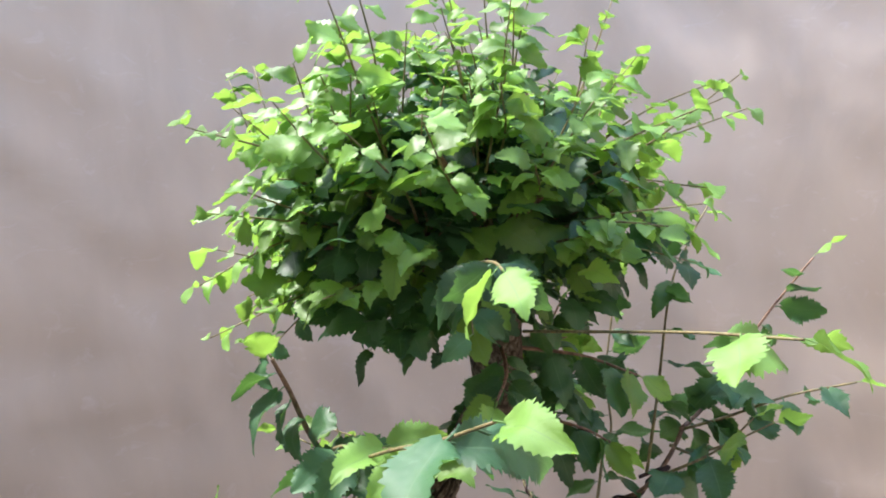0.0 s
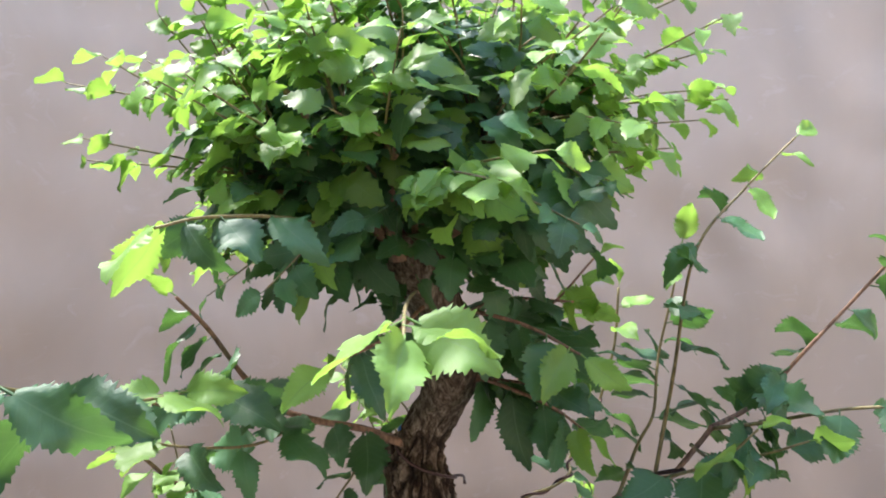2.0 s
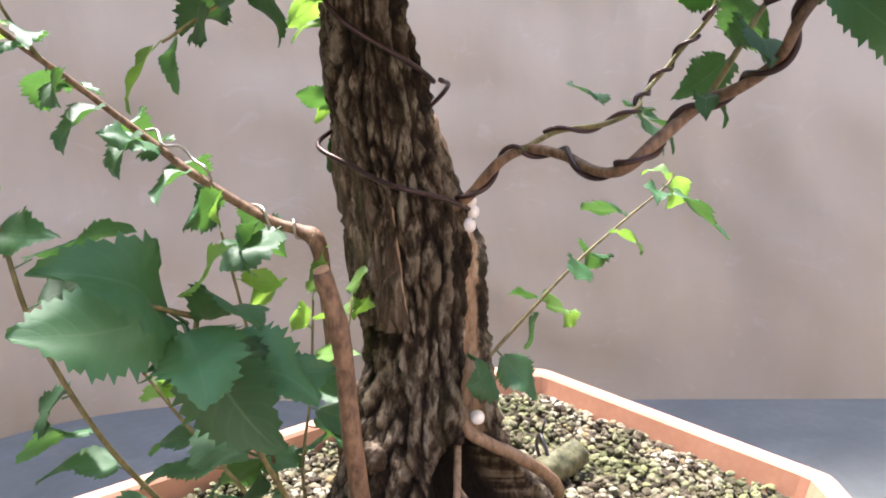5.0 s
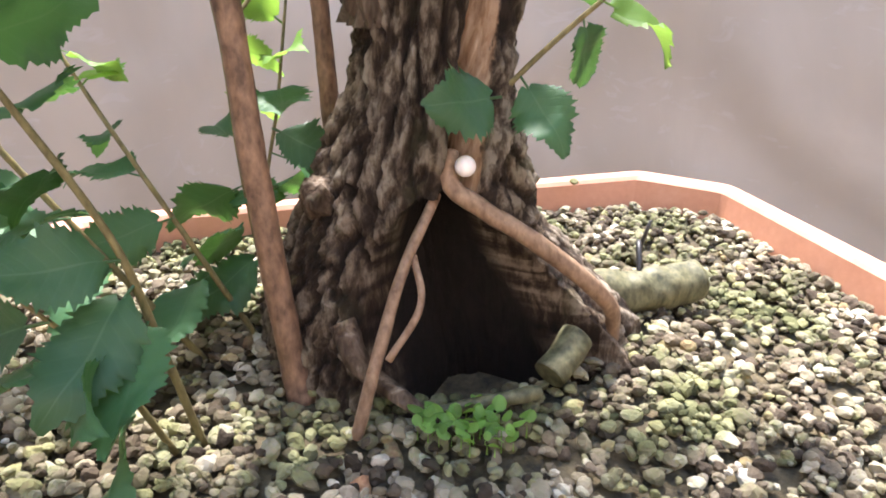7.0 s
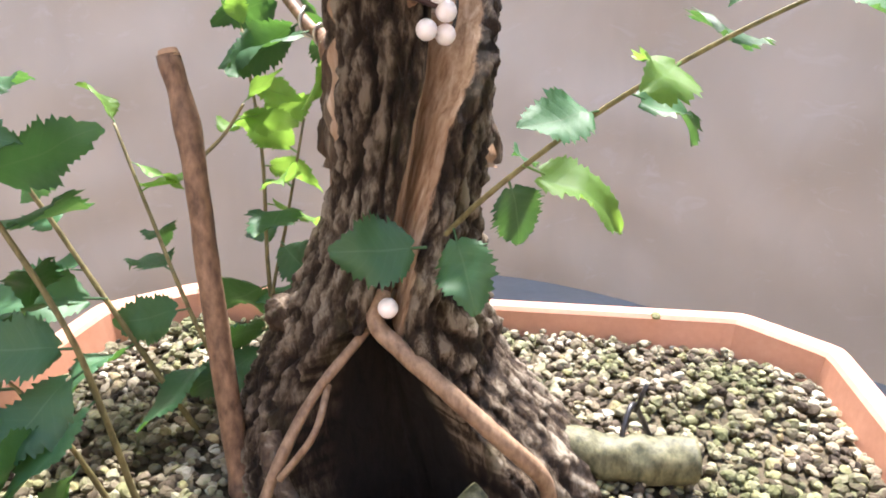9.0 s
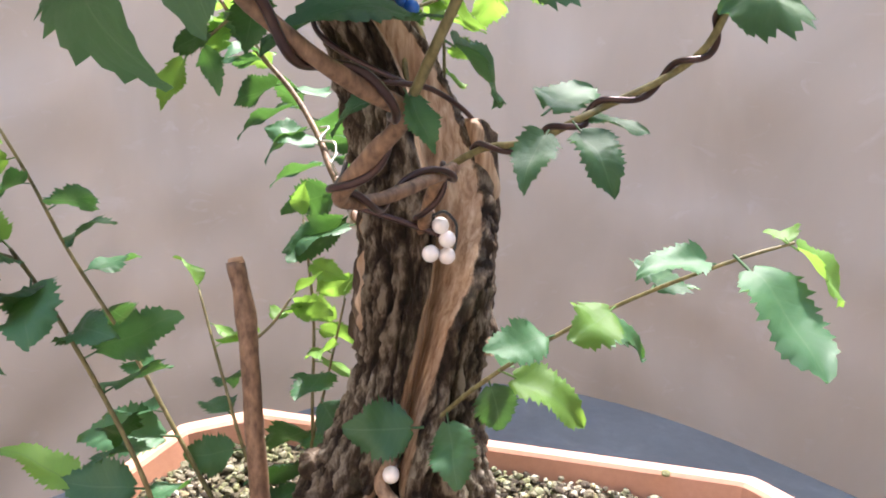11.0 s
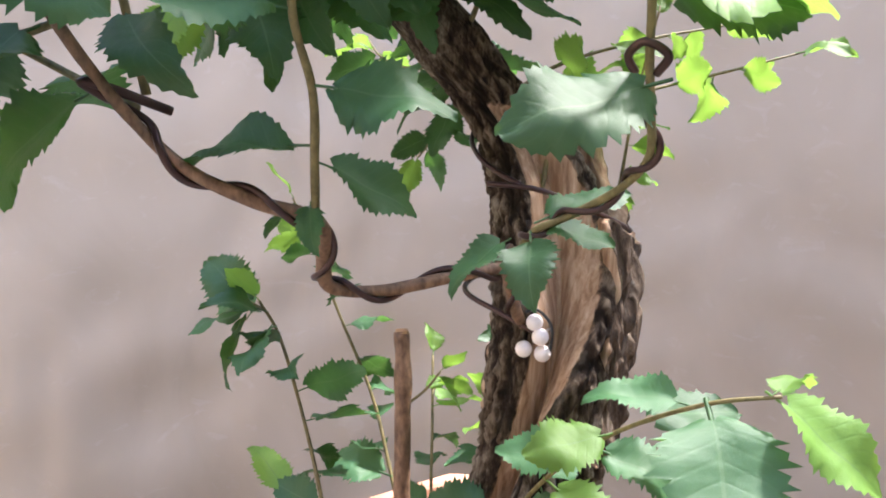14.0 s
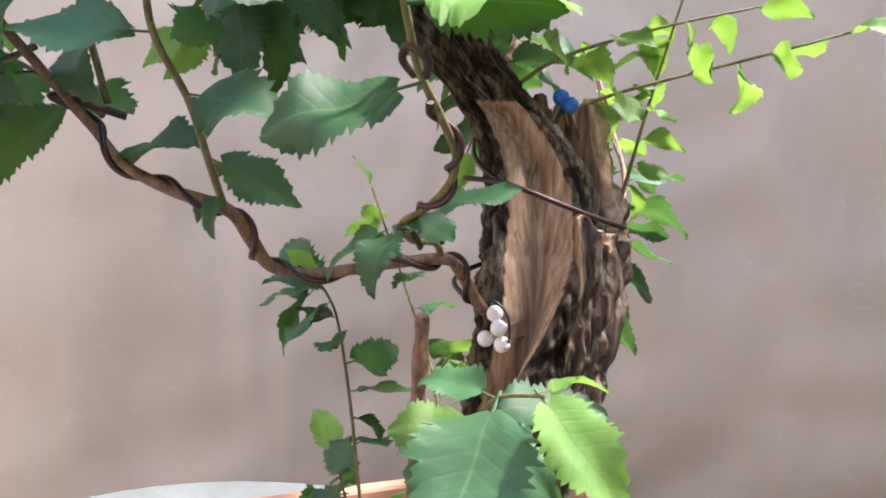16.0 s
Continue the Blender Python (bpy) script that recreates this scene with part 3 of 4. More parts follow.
def trunk_mesh():
    na, zs = 300, [-0.03 + i * 0.00095 for i in range(374)]
    v, f, masks = [], [], ([], [], [])
    for z in zs:
        cx, cy, r = axis(z)
        old = bell(z - 0.08, 0.105, 0.06)
        mid = np.interp(z, [0.045, 0.07, 0.10, 0.13, 0.17], [308, 313, 325, 351, 369])
        half = np.interp(z, [0.045, 0.08, 0.10, 0.13, 0.155], [6, 7, 9, 19, 34])
        tall = bell(z - 0.118, 0.078, 0.010)
        foot = max(0.0, 1 - max(0, z) / 0.045)
        wide = 0.13 * bell(z - 0.03, 0.02, 0.03)
        for k in range(na):
            az = 360 * k / na
            a = radians(az)
            c, s = math.cos(a), math.sin(a)
            # buttresses at the foot
            rr = r * (1 + foot * (0.16 * math.cos(3 * a + 0.8) + 0.10 * math.cos(5 * a + 2.0) - 0.03) + wide * math.cos(2 * (a - 0.45)))
            plate = bark_plate(Vector((c * rr * 150 + cx * 60, s * rr * 150, z * 58)))
            chip = bark_plate(Vector((c * rr * 390, s * rr * 390, z * 170 + 5)))
            flake = noise.noise(Vector((c * rr * 420, s * rr * 420, z * 190)))
            # the long bare hollow up the trunk
            bare = bell(turned(az, mid), half, 8) * tall
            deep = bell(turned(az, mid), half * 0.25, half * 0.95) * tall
            rough = noise.noise(Vector((c * rr * 900, s * rr * 900, z * 420)))
            rr += (plate ** 0.7 * 0.0029 * (1 - 0.5 * foot) + chip * 0.0008 + flake * 0.0016 + rough * 0.0013 - 0.0030) * (0.18 + 0.82 * old) * (1 - 0.88 * bare)
            rr *= 1 + 0.07 * noise.noise(Vector((c * 1.3, s * 1.3, z * 22)))
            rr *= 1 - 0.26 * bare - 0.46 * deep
            rr += (0.0025 * bell(turned(az, mid - half - 9), 3, 9) + 0.0050 * bell(turned(az, mid + half + 11), 5, 10)) * tall * min(1.0, max(0.0, (0.165 - z) / 0.03))
            # the arched hollow at the foot
            rr += 0.016 * bell(turned(az, 26), 9, 18) * max(0.0, 1 - max(0.0, z) / 0.034) ** 1.3
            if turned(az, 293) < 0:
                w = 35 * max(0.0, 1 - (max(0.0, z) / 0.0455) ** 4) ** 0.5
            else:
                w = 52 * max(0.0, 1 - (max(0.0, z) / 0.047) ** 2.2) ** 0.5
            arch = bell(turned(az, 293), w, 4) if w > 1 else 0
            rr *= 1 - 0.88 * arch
            v.append((cx + c * rr, cy + s * rr, z))
            masks[0].append(bare)
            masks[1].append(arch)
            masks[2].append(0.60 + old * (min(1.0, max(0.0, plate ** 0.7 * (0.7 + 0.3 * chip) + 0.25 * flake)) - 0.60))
    for j in range(len(zs) - 1):
        for k in range(na):
            f.append((j * na + k, j * na + (k + 1) % na, (j + 1) * na + (k + 1) % na, (j + 1) * na + k))
    f.append(tuple(range((len(zs) - 1) * na, len(zs) * na)))
    me = bpy.data.meshes.new("trunk")
    me.from_pydata(v, [], f)
    for name, values in zip(("bare", "hollow_shade", "plate"), masks):
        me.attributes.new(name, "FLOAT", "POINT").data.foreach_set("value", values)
    return smooth(me)


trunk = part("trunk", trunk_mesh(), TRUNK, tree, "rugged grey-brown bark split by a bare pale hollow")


def snag_mesh():
    """The broken shell of the old trunk top: bark outside, bare wood inside, jagged rim."""
    v, f, mats = [], [], []
    na, nz = 150, 110
    for lay in (0, 1):
        for j in range(nz + 1):
            for k in range(na + 1):
                u = k / na
                az = 25 + 225 * u
                a = radians(az)
                up = min(1.0, max(0.0, (az - 82) / 62))
                top = 0.156 + 0.047 * up * up * (3 - 2 * up) - 0.03 * max(0, u - 0.85) / 0.15 + 0.010 * noise.noise((u * 9, 1.5, 0)) + 0.005 * noise.noise((u * 31, 4, 0))
                z = 0.085 + (top - 0.085) * j / nz
                cx, cy = np.interp(z, [0.08, 0.14, 0.2], [-0.014, -0.021, -0.032]), np.interp(z, [0.08, 0.14, 0.2], [0.027, 0.036, 0.036])
                r = np.interp(z, [0.08, 0.15, 0.2], [0.0222, 0.0228, 0.0165])
                rough = noise.noise(Vector((math.cos(a) * 3.2, math.sin(a) * 3.2, z * 30))) * 0.0022 + abs(noise.noise(Vector((math.cos(a) * 7, math.sin(a) * 7, z * 60)))) * 0.0026
                r = r + rough + 0.0034 * bark_plate(Vector((math.cos(a) * 3.3, math.sin(a) * 3.3, z * 58))) - 0.001 if lay == 0 else r - 0.0050 + 0.0016 * noise.noise(Vector((a * 4, 0, z * 45)))
                v.append((cx + math.cos(a) * r, cy + math.sin(a) * r, z))
    w, m = na + 1, (na + 1) * (nz + 1)
    for lay in (0, 1):
        for j in range(nz):
            for k in range(na):
                q = [lay * m + j * w + k, lay * m + j * w + k + 1, lay * m + (j + 1) * w + k + 1, lay * m + (j + 1) * w + k]
                f.append(q if lay == 0 else q[::-1])
                mats.append(lay)
    for k in range(na):
        f.append([nz * w + k, nz * w + k + 1, m + nz * w + k + 1, m + nz * w + k])
        mats.append(1)
    for j in range(nz):
        f.append([j * w, (j + 1) * w, m + (j + 1) * w, m + j * w])
        f.append([j * w + na, m + j * w + na, m + (j + 1) * w + na, (j + 1) * w + na])
        mats += [1, 1]
    me = bpy.data.meshes.new("broken_trunk_shell")
    me.from_pydata(v, [], f)
    me.materials.append(BARK)
    me.materials.append(DEADWOOD)
    me.polygons.foreach_set("material_index", mats)
    return smooth(me)


part("broken_trunk_shell", snag_mesh(), [BARK, DEADWOOD], tree, "jagged dead shell of reddish bark and pale wood")

# roots and stubs at the foot
rnd = random.Random(11)
limb("root", [(-0.004, 0.003, 0.056), (-0.002, -0.002, 0.049), (0.007, -0.001, 0.0425), (0.019, 0.001, 0.035), (0.032, 0.006, 0.0235), (0.0400, 0.0135, 0.012), (0.0410, 0.0175, 0.003), (0.040, 0.020, -0.008)], 0.0026, 0.0023, ROOT, tree, "thin smooth root arching over the hollow")
limb("root", [(-0.006, -0.001, 0.046), (-0.010, -0.018, 0.032), (-0.013, -0.030, 0.014), (-0.017, -0.036, -0.006)], 0.0013, 0.0017, ROOT, tree)
limb("root", [(-0.0085, -0.014, 0.034), (-0.004, -0.024, 0.026), (-0.010, -0.031, 0.014)], 0.0009, 0.0010, ROOT, tree)
limb("root_stub", [(0.026, 0.036, 0.003), (0.048, 0.047, 0.002), (0.0665, 0.059, 0.002)], 0.0074, 0.0066, MOSSY, tree, "short mossy cut root lying on the gravel", sides=28, count=40, rough=0.2)
limb("root_stub", [(0.0320, 0.000, 0.009), (0.0295, -0.006, 0.0065), (0.0265, -0.0115, 0.0035)], 0.0045, 0.0043, MOSSY, tree, "stout mossy root sawn off at the hollow", sides=24, rough=0.12)
limb("root", [(-0.026, -0.020, 0.016), (-0.020, -0.024, 0.007), (-0.011, -0.026, 0.002), (0.001, -0.030, -0.002)], 0.0042, 0.0016, BARK, tree, "gnarled root creeping across the gravel", sides=14, rough=0.3)
limb("root", [(0.002, -0.028, 0.000), (0.013, -0.0245, 0.002), (0.025, -0.017, 0.002)], 0.0012, 0.0020, MOSSY, tree, sides=10, rough=0.3)
for at, r in (((-0.0375, -0.0028, 0.0425), 0.0056), ((-0.0380, 0.0070, 0.0495), 0.0040)):
    bm = bmesh.new()
    bmesh.ops.create_icosphere(bm, subdivisions=4, radius=r)
    for vert in bm.verts:
        d = vert.co.normalized()
        vert.co *= 1 + 0.30 * noise.noise(d * 1.6 + Vector(at) * 90) + 0.16 * noise.noise(d * 5) + 0.07 * noise.noise(d * 13)
        vert.co += Vector(at)
    for face in bm.faces:
        face.smooth = True
    part("burl", bm, BARK, tree, "rounded dark burl on the bark")
stick, spath = limb("cut_branch", [(-0.036, -0.0215, -0.010), (-0.0395, -0.022, 0.004), (-0.045, -0.021, 0.050), (-0.049, -0.020, 0.094), (-0.0545, -0.020, 0.116)], 0.0041, 0.0027, BRANCH, tree, "upright brown branch cut off at its top", sides=18, count=40, bulge=((0.8, 0.2), (0.96, 0.15), (0.1, 0.3)))
bm = bmesh.new()
tube(bm, [Vector((-0.0540, -0.020, 0.1152)), Vector((-0.0547, -0.020, 0.1172))], [0.0028, 0.0024], 16)
part("cut_face", bm, CUTWOOD, stick)

# ---- branches, wires, shoots and leaves ----
def shoot(points, r0, r1, leaves, big, small, seed, material=TWIG, start=0.2, young_from=0.75, parent=None, name="shoot", droop=0.15, label="", spread=1.0):
    ob, path = limb(name, points, r0, r1, material, parent or tree, label, sides=8)
    if leaves:
        leafy(ob, path, random.Random(seed), leaves, big, small, start, young_from, spread, droop)
    return ob, path


def leaf_to(parent, foot, tip, young=False, kind=0, spin=0.0, wide=1.0, face=None):
    """A leaf from its foot to its tip."""
    foot, tip = Vector(foot), Vector(tip)
    size = (tip - foot).length / 1.16
    return add_leaf(parent, foot, tip - foot, size, young, kind, spin, wide=wide, face=face or outward_up(foot, 0.12))


# the lowest bent branch, wound with wire
wired, wpath = limb("branch", [(-0.010, 0.022, 0.124), (0.000, 0.014, 0.133), (0.010, 0.009, 0.146), (0.020, 0.006, 0.151), (0.027, -0.010, 0.150), (0.030, -0.030, 0.147), (0.0333, -0.0432, 0.1490), (0.0445, -0.0440, 0.1585), (0.0555, -0.0445, 0.1675), (0.0590, -0.0580, 0.1725), (0.0600, -0.0720, 0.1795), (0.0575, -0.0835, 0.1900), (0.064, -0.093, 0.205), (0.075, -0.098, 0.219)],
                    0.0020, 0.0013, BRANCH, tree, "bent brown branch wound with training wire", sides=14, count=104, bulge=((0.52, 0.3), (0.66, 0.25)))
part("wire", wound([wpath[i] for i in range(4, 92, 3)], lambda s: 0.0021 - 0.0007 * s, 6.5, 0.0009), WIRE, wired, "dark brown training wire")
bm = bmesh.new()
tube(bm, spline([(0.0565, -0.0885, 0.1945), (0.0612, -0.0925, 0.1978), (0.058, -0.087, 0.1965), (0.051, -0.077, 0.1925)], 22), 0.00115, 10)
part("wire_end", bm, WIRE, wired)
stem, stem_path = limb("shoot", [(0.056, -0.0450, 0.1675), (0.064, -0.0445, 0.180), (0.073, -0.044, 0.195), (0.082, -0.047, 0.211), (0.089, -0.043, 0.232), (0.095, -0.040, 0.247), (0.103, -0.042, 0.275), (0.108, -0.046, 0.305)], 0.0011, 0.0006, TWIG, tree, "straight upright green-brown shoot", sides=8)
leaf_to(stem, (0.0735, -0.044, 0.196), (0.082, -0.017, 0.194), kind=2, spin=0.7)
leaf_to(stem, (0.064, -0.0445, 0.181), (0.066, -0.022, 0.174), kind=1, spin=0.5)
leaf_to(stem, (0.066, -0.0445, 0.184), (0.060, -0.074, 0.187), kind=3, spin=-0.3)
leaf_to(stem, (0.081, -0.047, 0.209), (0.096, -0.073, 0.212), kind=0, spin=-0.5)
leaf_to(stem, (0.085, -0.045, 0.219), (0.078, -0.018, 0.221), kind=0, spin=0.5)
leafy(stem, stem_path[30:], random.Random(5), 7, 0.024, 0.015, 0.1, 0.8)
leaf_to(wired, (0.057, -0.046, 0.172), (0.066, -0.046, 0.164), kind=1)
leaf_to(wired, (0.055, -0.046, 0.171), (0.050, -0.058, 0.168), kind=3)
tipb, tip_path = limb("branch", [(0.074, -0.097, 0.218), (0.096, -0.1066, 0.2296), (0.1106, -0.1216, 0.2546), (0.126, -0.1384, 0.2818), (0.134, -0.167, 0.318)], 0.0015, 0.0006, BRANCH, tree, sides=8)
leafy(tipb, tip_path, random.Random(9), 15, 0.027, 0.016, 0.05, 0.95)
leaf_to(tipb, (0.096, -0.1066, 0.230), (0.090, -0.096, 0.243), kind=1, spin=0.9)
side, side_path = shoot([(0.075, -0.098, 0.218), (0.083, -0.125, 0.227), (0.097, -0.155, 0.238), (0.108, -0.190, 0.246)], 0.0011, 0.0006, 9, 0.025, 0.015, 31, start=0.1, young_from=0.9)
side, side_path = shoot([(0.066, -0.092, 0.210), (0.068, -0.106, 0.206), (0.074, -0.128, 0.214), (0.078, -0.150, 0.226)], 0.0010, 0.0005, 6, 0.024, 0.015, 33, start=0.15, young_from=0.9)
side, side_path = shoot([(0.052, -0.084, 0.193), (0.046, -0.104, 0.203), (0.050, -0.128, 0.217), (0.052, -0.146, 0.235)], 0.0011, 0.0005, 7, 0.026, 0.016, 37, start=0.15, young_from=0.7)
side, side_path = shoot([(0.052, -0.082, 0.196), (0.058, -0.090, 0.245), (0.066, -0.099, 0.306), (0.094, -0.104, 0.335), (0.123, -0.110, 0.359)], 0.0011, 0.0005, 13, 0.023, 0.012, 39, start=0.1, young_from=0.7)

# the dark branch with a curled wire
curl, cpath = limb("branch", [(0.016, 0.005, 0.150), (0.030, 0.006, 0.157), (0.048, 0.004, 0.160), (0.0600, 0.0050, 0.1655), (0.0640, 0.0115, 0.1690), (0.0736, 0.0195, 0.1752), (0.0812, 0.0230, 0.1818), (0.087, 0.021, 0.190), (0.093, 0.018, 0.199), (0.098, 0.016, 0.214), (0.104, 0.012, 0.240), (0.107, 0.010, 0.275)], 0.0010, 0.0008, TWIG, tree, "thin green shoot trained upward by dark wire", sides=10, count=90)
part("wire", wound([cpath[i] for i in range(6, 62, 2)], 0.0010, 4.6, 0.0008), WIRE, curl, "dark curled training wire")
bm = bmesh.new()
tube(bm, spline([(0.0925, 0.0195, 0.197), (0.0955, 0.0205, 0.200), (0.0945, 0.0165, 0.2025), (0.0915, 0.0145, 0.2005), (0.0900, 0.0165, 0.1975)], 30), 0.00085, 8)
part("wire_curl", bm, WIRE, curl)
leaf_to(curl, (0.097, 0.020, 0.195), (0.105, -0.010, 0.189), kind=2, spin=-0.5)
leaf_to(curl, (0.048, 0.008, 0.166), (0.046, 0.030, 0.177), kind=0, spin=0.3)
leaf_to(curl, (0.060, 0.004, 0.165), (0.076, 0.000, 0.1550), kind=3, spin=0.2, wide=1.15)
leaf_to(curl, (0.056, 0.000, 0.163), (0.062, -0.016, 0.157), kind=1, spin=-0.3)
leaf_to(curl, (0.058, 0.006, 0.166), (0.070, 0.020, 0.166), kind=0, spin=0.3)
leaf_to(curl, (0.097, 0.016, 0.212), (0.101, 0.048, 0.212), True, 2, 0.4)
leafy(curl, cpath[70:], random.Random(15), 7, 0.026, 0.016, 0.1, 0.6)

# the leafy shoot in front of the hollow
front, fpath = limb("shoot", [(-0.004, 0.012, 0.058), (0.002, 0.0125, 0.064), (0.020, 0.014, 0.083), (0.045, 0.020, 0.105), (0.068, 0.026, 0.121), (0.089, 0.034, 0.133), (0.098, 0.044, 0.137)], 0.0009, 0.0004, TWIG, tree, "slender side shoot with large fresh leaves", sides=8)
leaf_to(front, (0.0080, 0.0060, 0.0700), (-0.0020, -0.0150, 0.0725), kind=2, wide=1.15, face=(0.6, -0.6, 0.6))
leaf_to(front, (0.026, 0.0155, 0.089), (0.030, 0.020, 0.072), kind=0, wide=1.2, face=(0.7, -0.7, 0.2))
leaf_to(front, (0.030, 0.016, 0.092), (0.052, 0.032, 0.083), True, 3, 0.4)
leaf_to(front, (0.030, 0.016, 0.092), (0.024, 0.028, 0.095), kind=1, spin=0.4)
leaf_to(front, (0.046, 0.020, 0.106), (0.041, 0.000, 0.106), kind=0, spin=-0.5)
leaf_to(front, (0.052, 0.022, 0.110), (0.064, 0.044, 0.104), kind=3, spin=0.4)
leaf_to(front, (0.062, 0.024, 0.117), (0.066, 0.003, 0.116), True, 2, -0.4)
leaf_to(front, (0.070, 0.027, 0.122), (0.062, 0.054, 0.126), False, 0, 0.4)
leaf_to(front, (0.084, 0.032, 0.131), (0.077, 0.014, 0.136), kind=1, spin=-0.5)
leaf_to(front, (0.088, 0.034, 0.133), (0.117, 0.028, 0.117), kind=0, spin=0.15, wide=1.15)
leaf_to(front, (0.096, 0.042, 0.137), (0.111, 0.058, 0.126), True, 1, 0.3)
leaf_to(front, (0.097, 0.043, 0.137), (0.089, 0.054, 0.140), True, 3, -0.3)
leaf_to(front, (0.012, 0.013, 0.074), (0.026, 0.002, 0.060), kind=2, spin=0.7)

# shoots from the gravel beside the trunk
shoot([(-0.053, -0.0458, -0.008), (-0.058, -0.049, 0.022), (-0.0623, -0.0528, 0.048), (-0.073, -0.060, 0.077), (-0.085, -0.070, 0.108), (-0.084, -0.078, 0.124)], 0.0011, 0.0006, 12, 0.027, 0.018, 43, start=0.25, young_from=0.95, droop=0.1)
shoot([(-0.072, -0.012, -0.008), (-0.098, -0.022, 0.034), (-0.118, -0.031, 0.070), (-0.128, -0.047, 0.110), (-0.130, -0.058, 0.140), (-0.134, -0.068, 0.165)], 0.0011, 0.0005, 13, 0.024, 0.014, 47, start=0.15, young_from=0.8)
shoot([(-0.060, 0.000, -0.008), (-0.078, -0.006, 0.030), (-0.100, -0.004, 0.062), (-0.118, -0.002, 0.090)], 0.0010, 0.0005, 7, 0.022, 0.014, 49, start=0.25, young_from=0.7)
shoot([(-0.058, 0.010, -0.008), (-0.062, 0.012, 0.030), (-0.058, 0.018, 0.062), (-0.056, 0.026, 0.094)], 0.0008, 0.0004, 9, 0.022, 0.013, 51, start=0.25, young_from=0.8)
shoot([(-0.066, 0.018, -0.008), (-0.074, 0.022, 0.040), (-0.080, 0.028, 0.080), (-0.088, 0.030, 0.120)], 0.0009, 0.0005, 8, 0.020, 0.013, 53, start=0.2, young_from=0.5)
shoot([(-0.058, -0.050, -0.008), (-0.066, -0.058, 0.020), (-0.076, -0.068, 0.042)], 0.0009, 0.0005, 5, 0.026, 0.020, 57, start=0.3, young_from=0.95)
shoot([(-0.049, -0.020, 0.088), (-0.046, -0.012, 0.095), (-0.044, -0.006, 0.103)], 0.0006, 0.0004, 4, 0.013, 0.009, 59, start=0.5, young_from=0.3)

tuft, tuft_path = shoot([(-0.084, -0.076, 0.120), (-0.088, -0.084, 0.124), (-0.092, -0.092, 0.128)], 0.0008, 0.0005, 0, 0, 0, 1)
for tip, kind in (((-0.112, -0.100, 0.126), 0), ((-0.098, -0.104, 0.142), 3), ((-0.080, -0.106, 0.116), 2), ((-0.071, -0.098, 0.098), 1)):
    leaf_to(tuft, (-0.087, -0.080, 0.120), tip, kind=kind, wide=1.1, face=(-0.1, -0.7, 0.7))

# the low branch behind, with its knee and thin bright wire
low, lpath = limb("branch", [(-0.042, 0.026, -0.006), (-0.046, 0.030, 0.040), (-0.050, 0.034, 0.085), (-0.053, 0.036, 0.112), (-0.060, 0.040, 0.118), (-0.072, 0.044, 0.122), (-0.098, 0.052, 0.138), (-0.117, 0.058, 0.153), (-0.140, 0.060, 0.172), (-0.165, 0.054, 0.194), (-0.186, 0.046, 0.222)], 0.0034, 0.0009, BRANCH, tree, "low thin branch bent sharply at a knee", sides=12, count=80, bulge=((0.33, 0.5),))
leafy(low, lpath[36:], random.Random(61), 22, 0.022, 0.017, 0.0, 0.78)
bm = bmesh.new()
tube(bm, spline([(-0.117, 0.060, 0.155), (-0.113, 0.062, 0.155), (-0.110, 0.055, 0.150), (-0.104, 0.058, 0.149), (-0.099, 0.055, 0.144), (-0.094, 0.049, 0.141), (-0.092, 0.052, 0.134)], 40), 0.0006, 8)
part("wire", bm, STEEL, low, "thin bright wire twisted round the branch")
part("wire", wound([lpath[i] for i in range(22, 44, 2)], 0.0024, 3.0, 0.0006), STEEL, low)
shoot([(-0.150, 0.058, 0.180), (-0.160, 0.050, 0.200), (-0.164, 0.044, 0.225)], 0.0008, 0.0004, 6, 0.018, 0.012, 63, young_from=0.3)

# the branch at the trunk's elbow
elb, epath = limb("branch", [(-0.038, 0.012, 0.2005), (-0.052, 0.008, 0.207), (-0.070, 0.008, 0.217), (-0.095, 0.010, 0.226), (-0.117, 0.010, 0.238), (-0.132, 0.010, 0.258), (-0.146, 0.006, 0.282), (-0.160, 0.000, 0.300)], 0.0028, 0.0009, BRANCH, tree, sides=10, count=60)
leafy(elb, epath, random.Random(65), 15, 0.025, 0.019, 0.28, 0.95)
shoot([(-0.100, 0.010, 0.228), (-0.130, -0.010, 0.226), (-0.165, -0.024, 0.236), (-0.190, -0.030, 0.248)], 0.0009, 0.0005, 8, 0.024, 0.016, 67, young_from=0.7)
shoot([(-0.070, 0.008, 0.216), (-0.078, 0.000, 0.200), (-0.090, -0.006, 0.190), (-0.098, -0.010, 0.184)], 0.0008, 0.0005, 5, 0.019, 0.014, 69, young_from=0.9)
shoot([(-0.125, 0.010, 0.246), (-0.150, -0.030, 0.262), (-0.172, -0.075, 0.272), (-0.190, -0.110, 0.280)], 0.0010, 0.0005, 9, 0.026, 0.016, 71, young_from=0.55)

# twigs behind and beside the broken shell
shoot([(-0.037, 0.036, 0.197), (-0.039, 0.060, 0.205), (-0.041, 0.105, 0.216), (-0.043, 0.140, 0.225)], 0.0008, 0.0004, 9, 0.019, 0.014, 73, start=0.2, young_from=0.15)
shoot([(-0.034, 0.054, 0.150), (-0.038, 0.060, 0.175), (-0.046, 0.068, 0.205), (-0.050, 0.078, 0.240)], 0.0009, 0.0004, 10, 0.016, 0.011, 75, start=0.1, young_from=0.2)
shoot([(-0.036, 0.016, 0.204), (-0.034, 0.036, 0.216), (-0.040, 0.070, 0.226), (-0.044, 0.100, 0.232)], 0.0009, 0.0004, 8, 0.017, 0.012, 77, start=0.2, young_from=0.2)
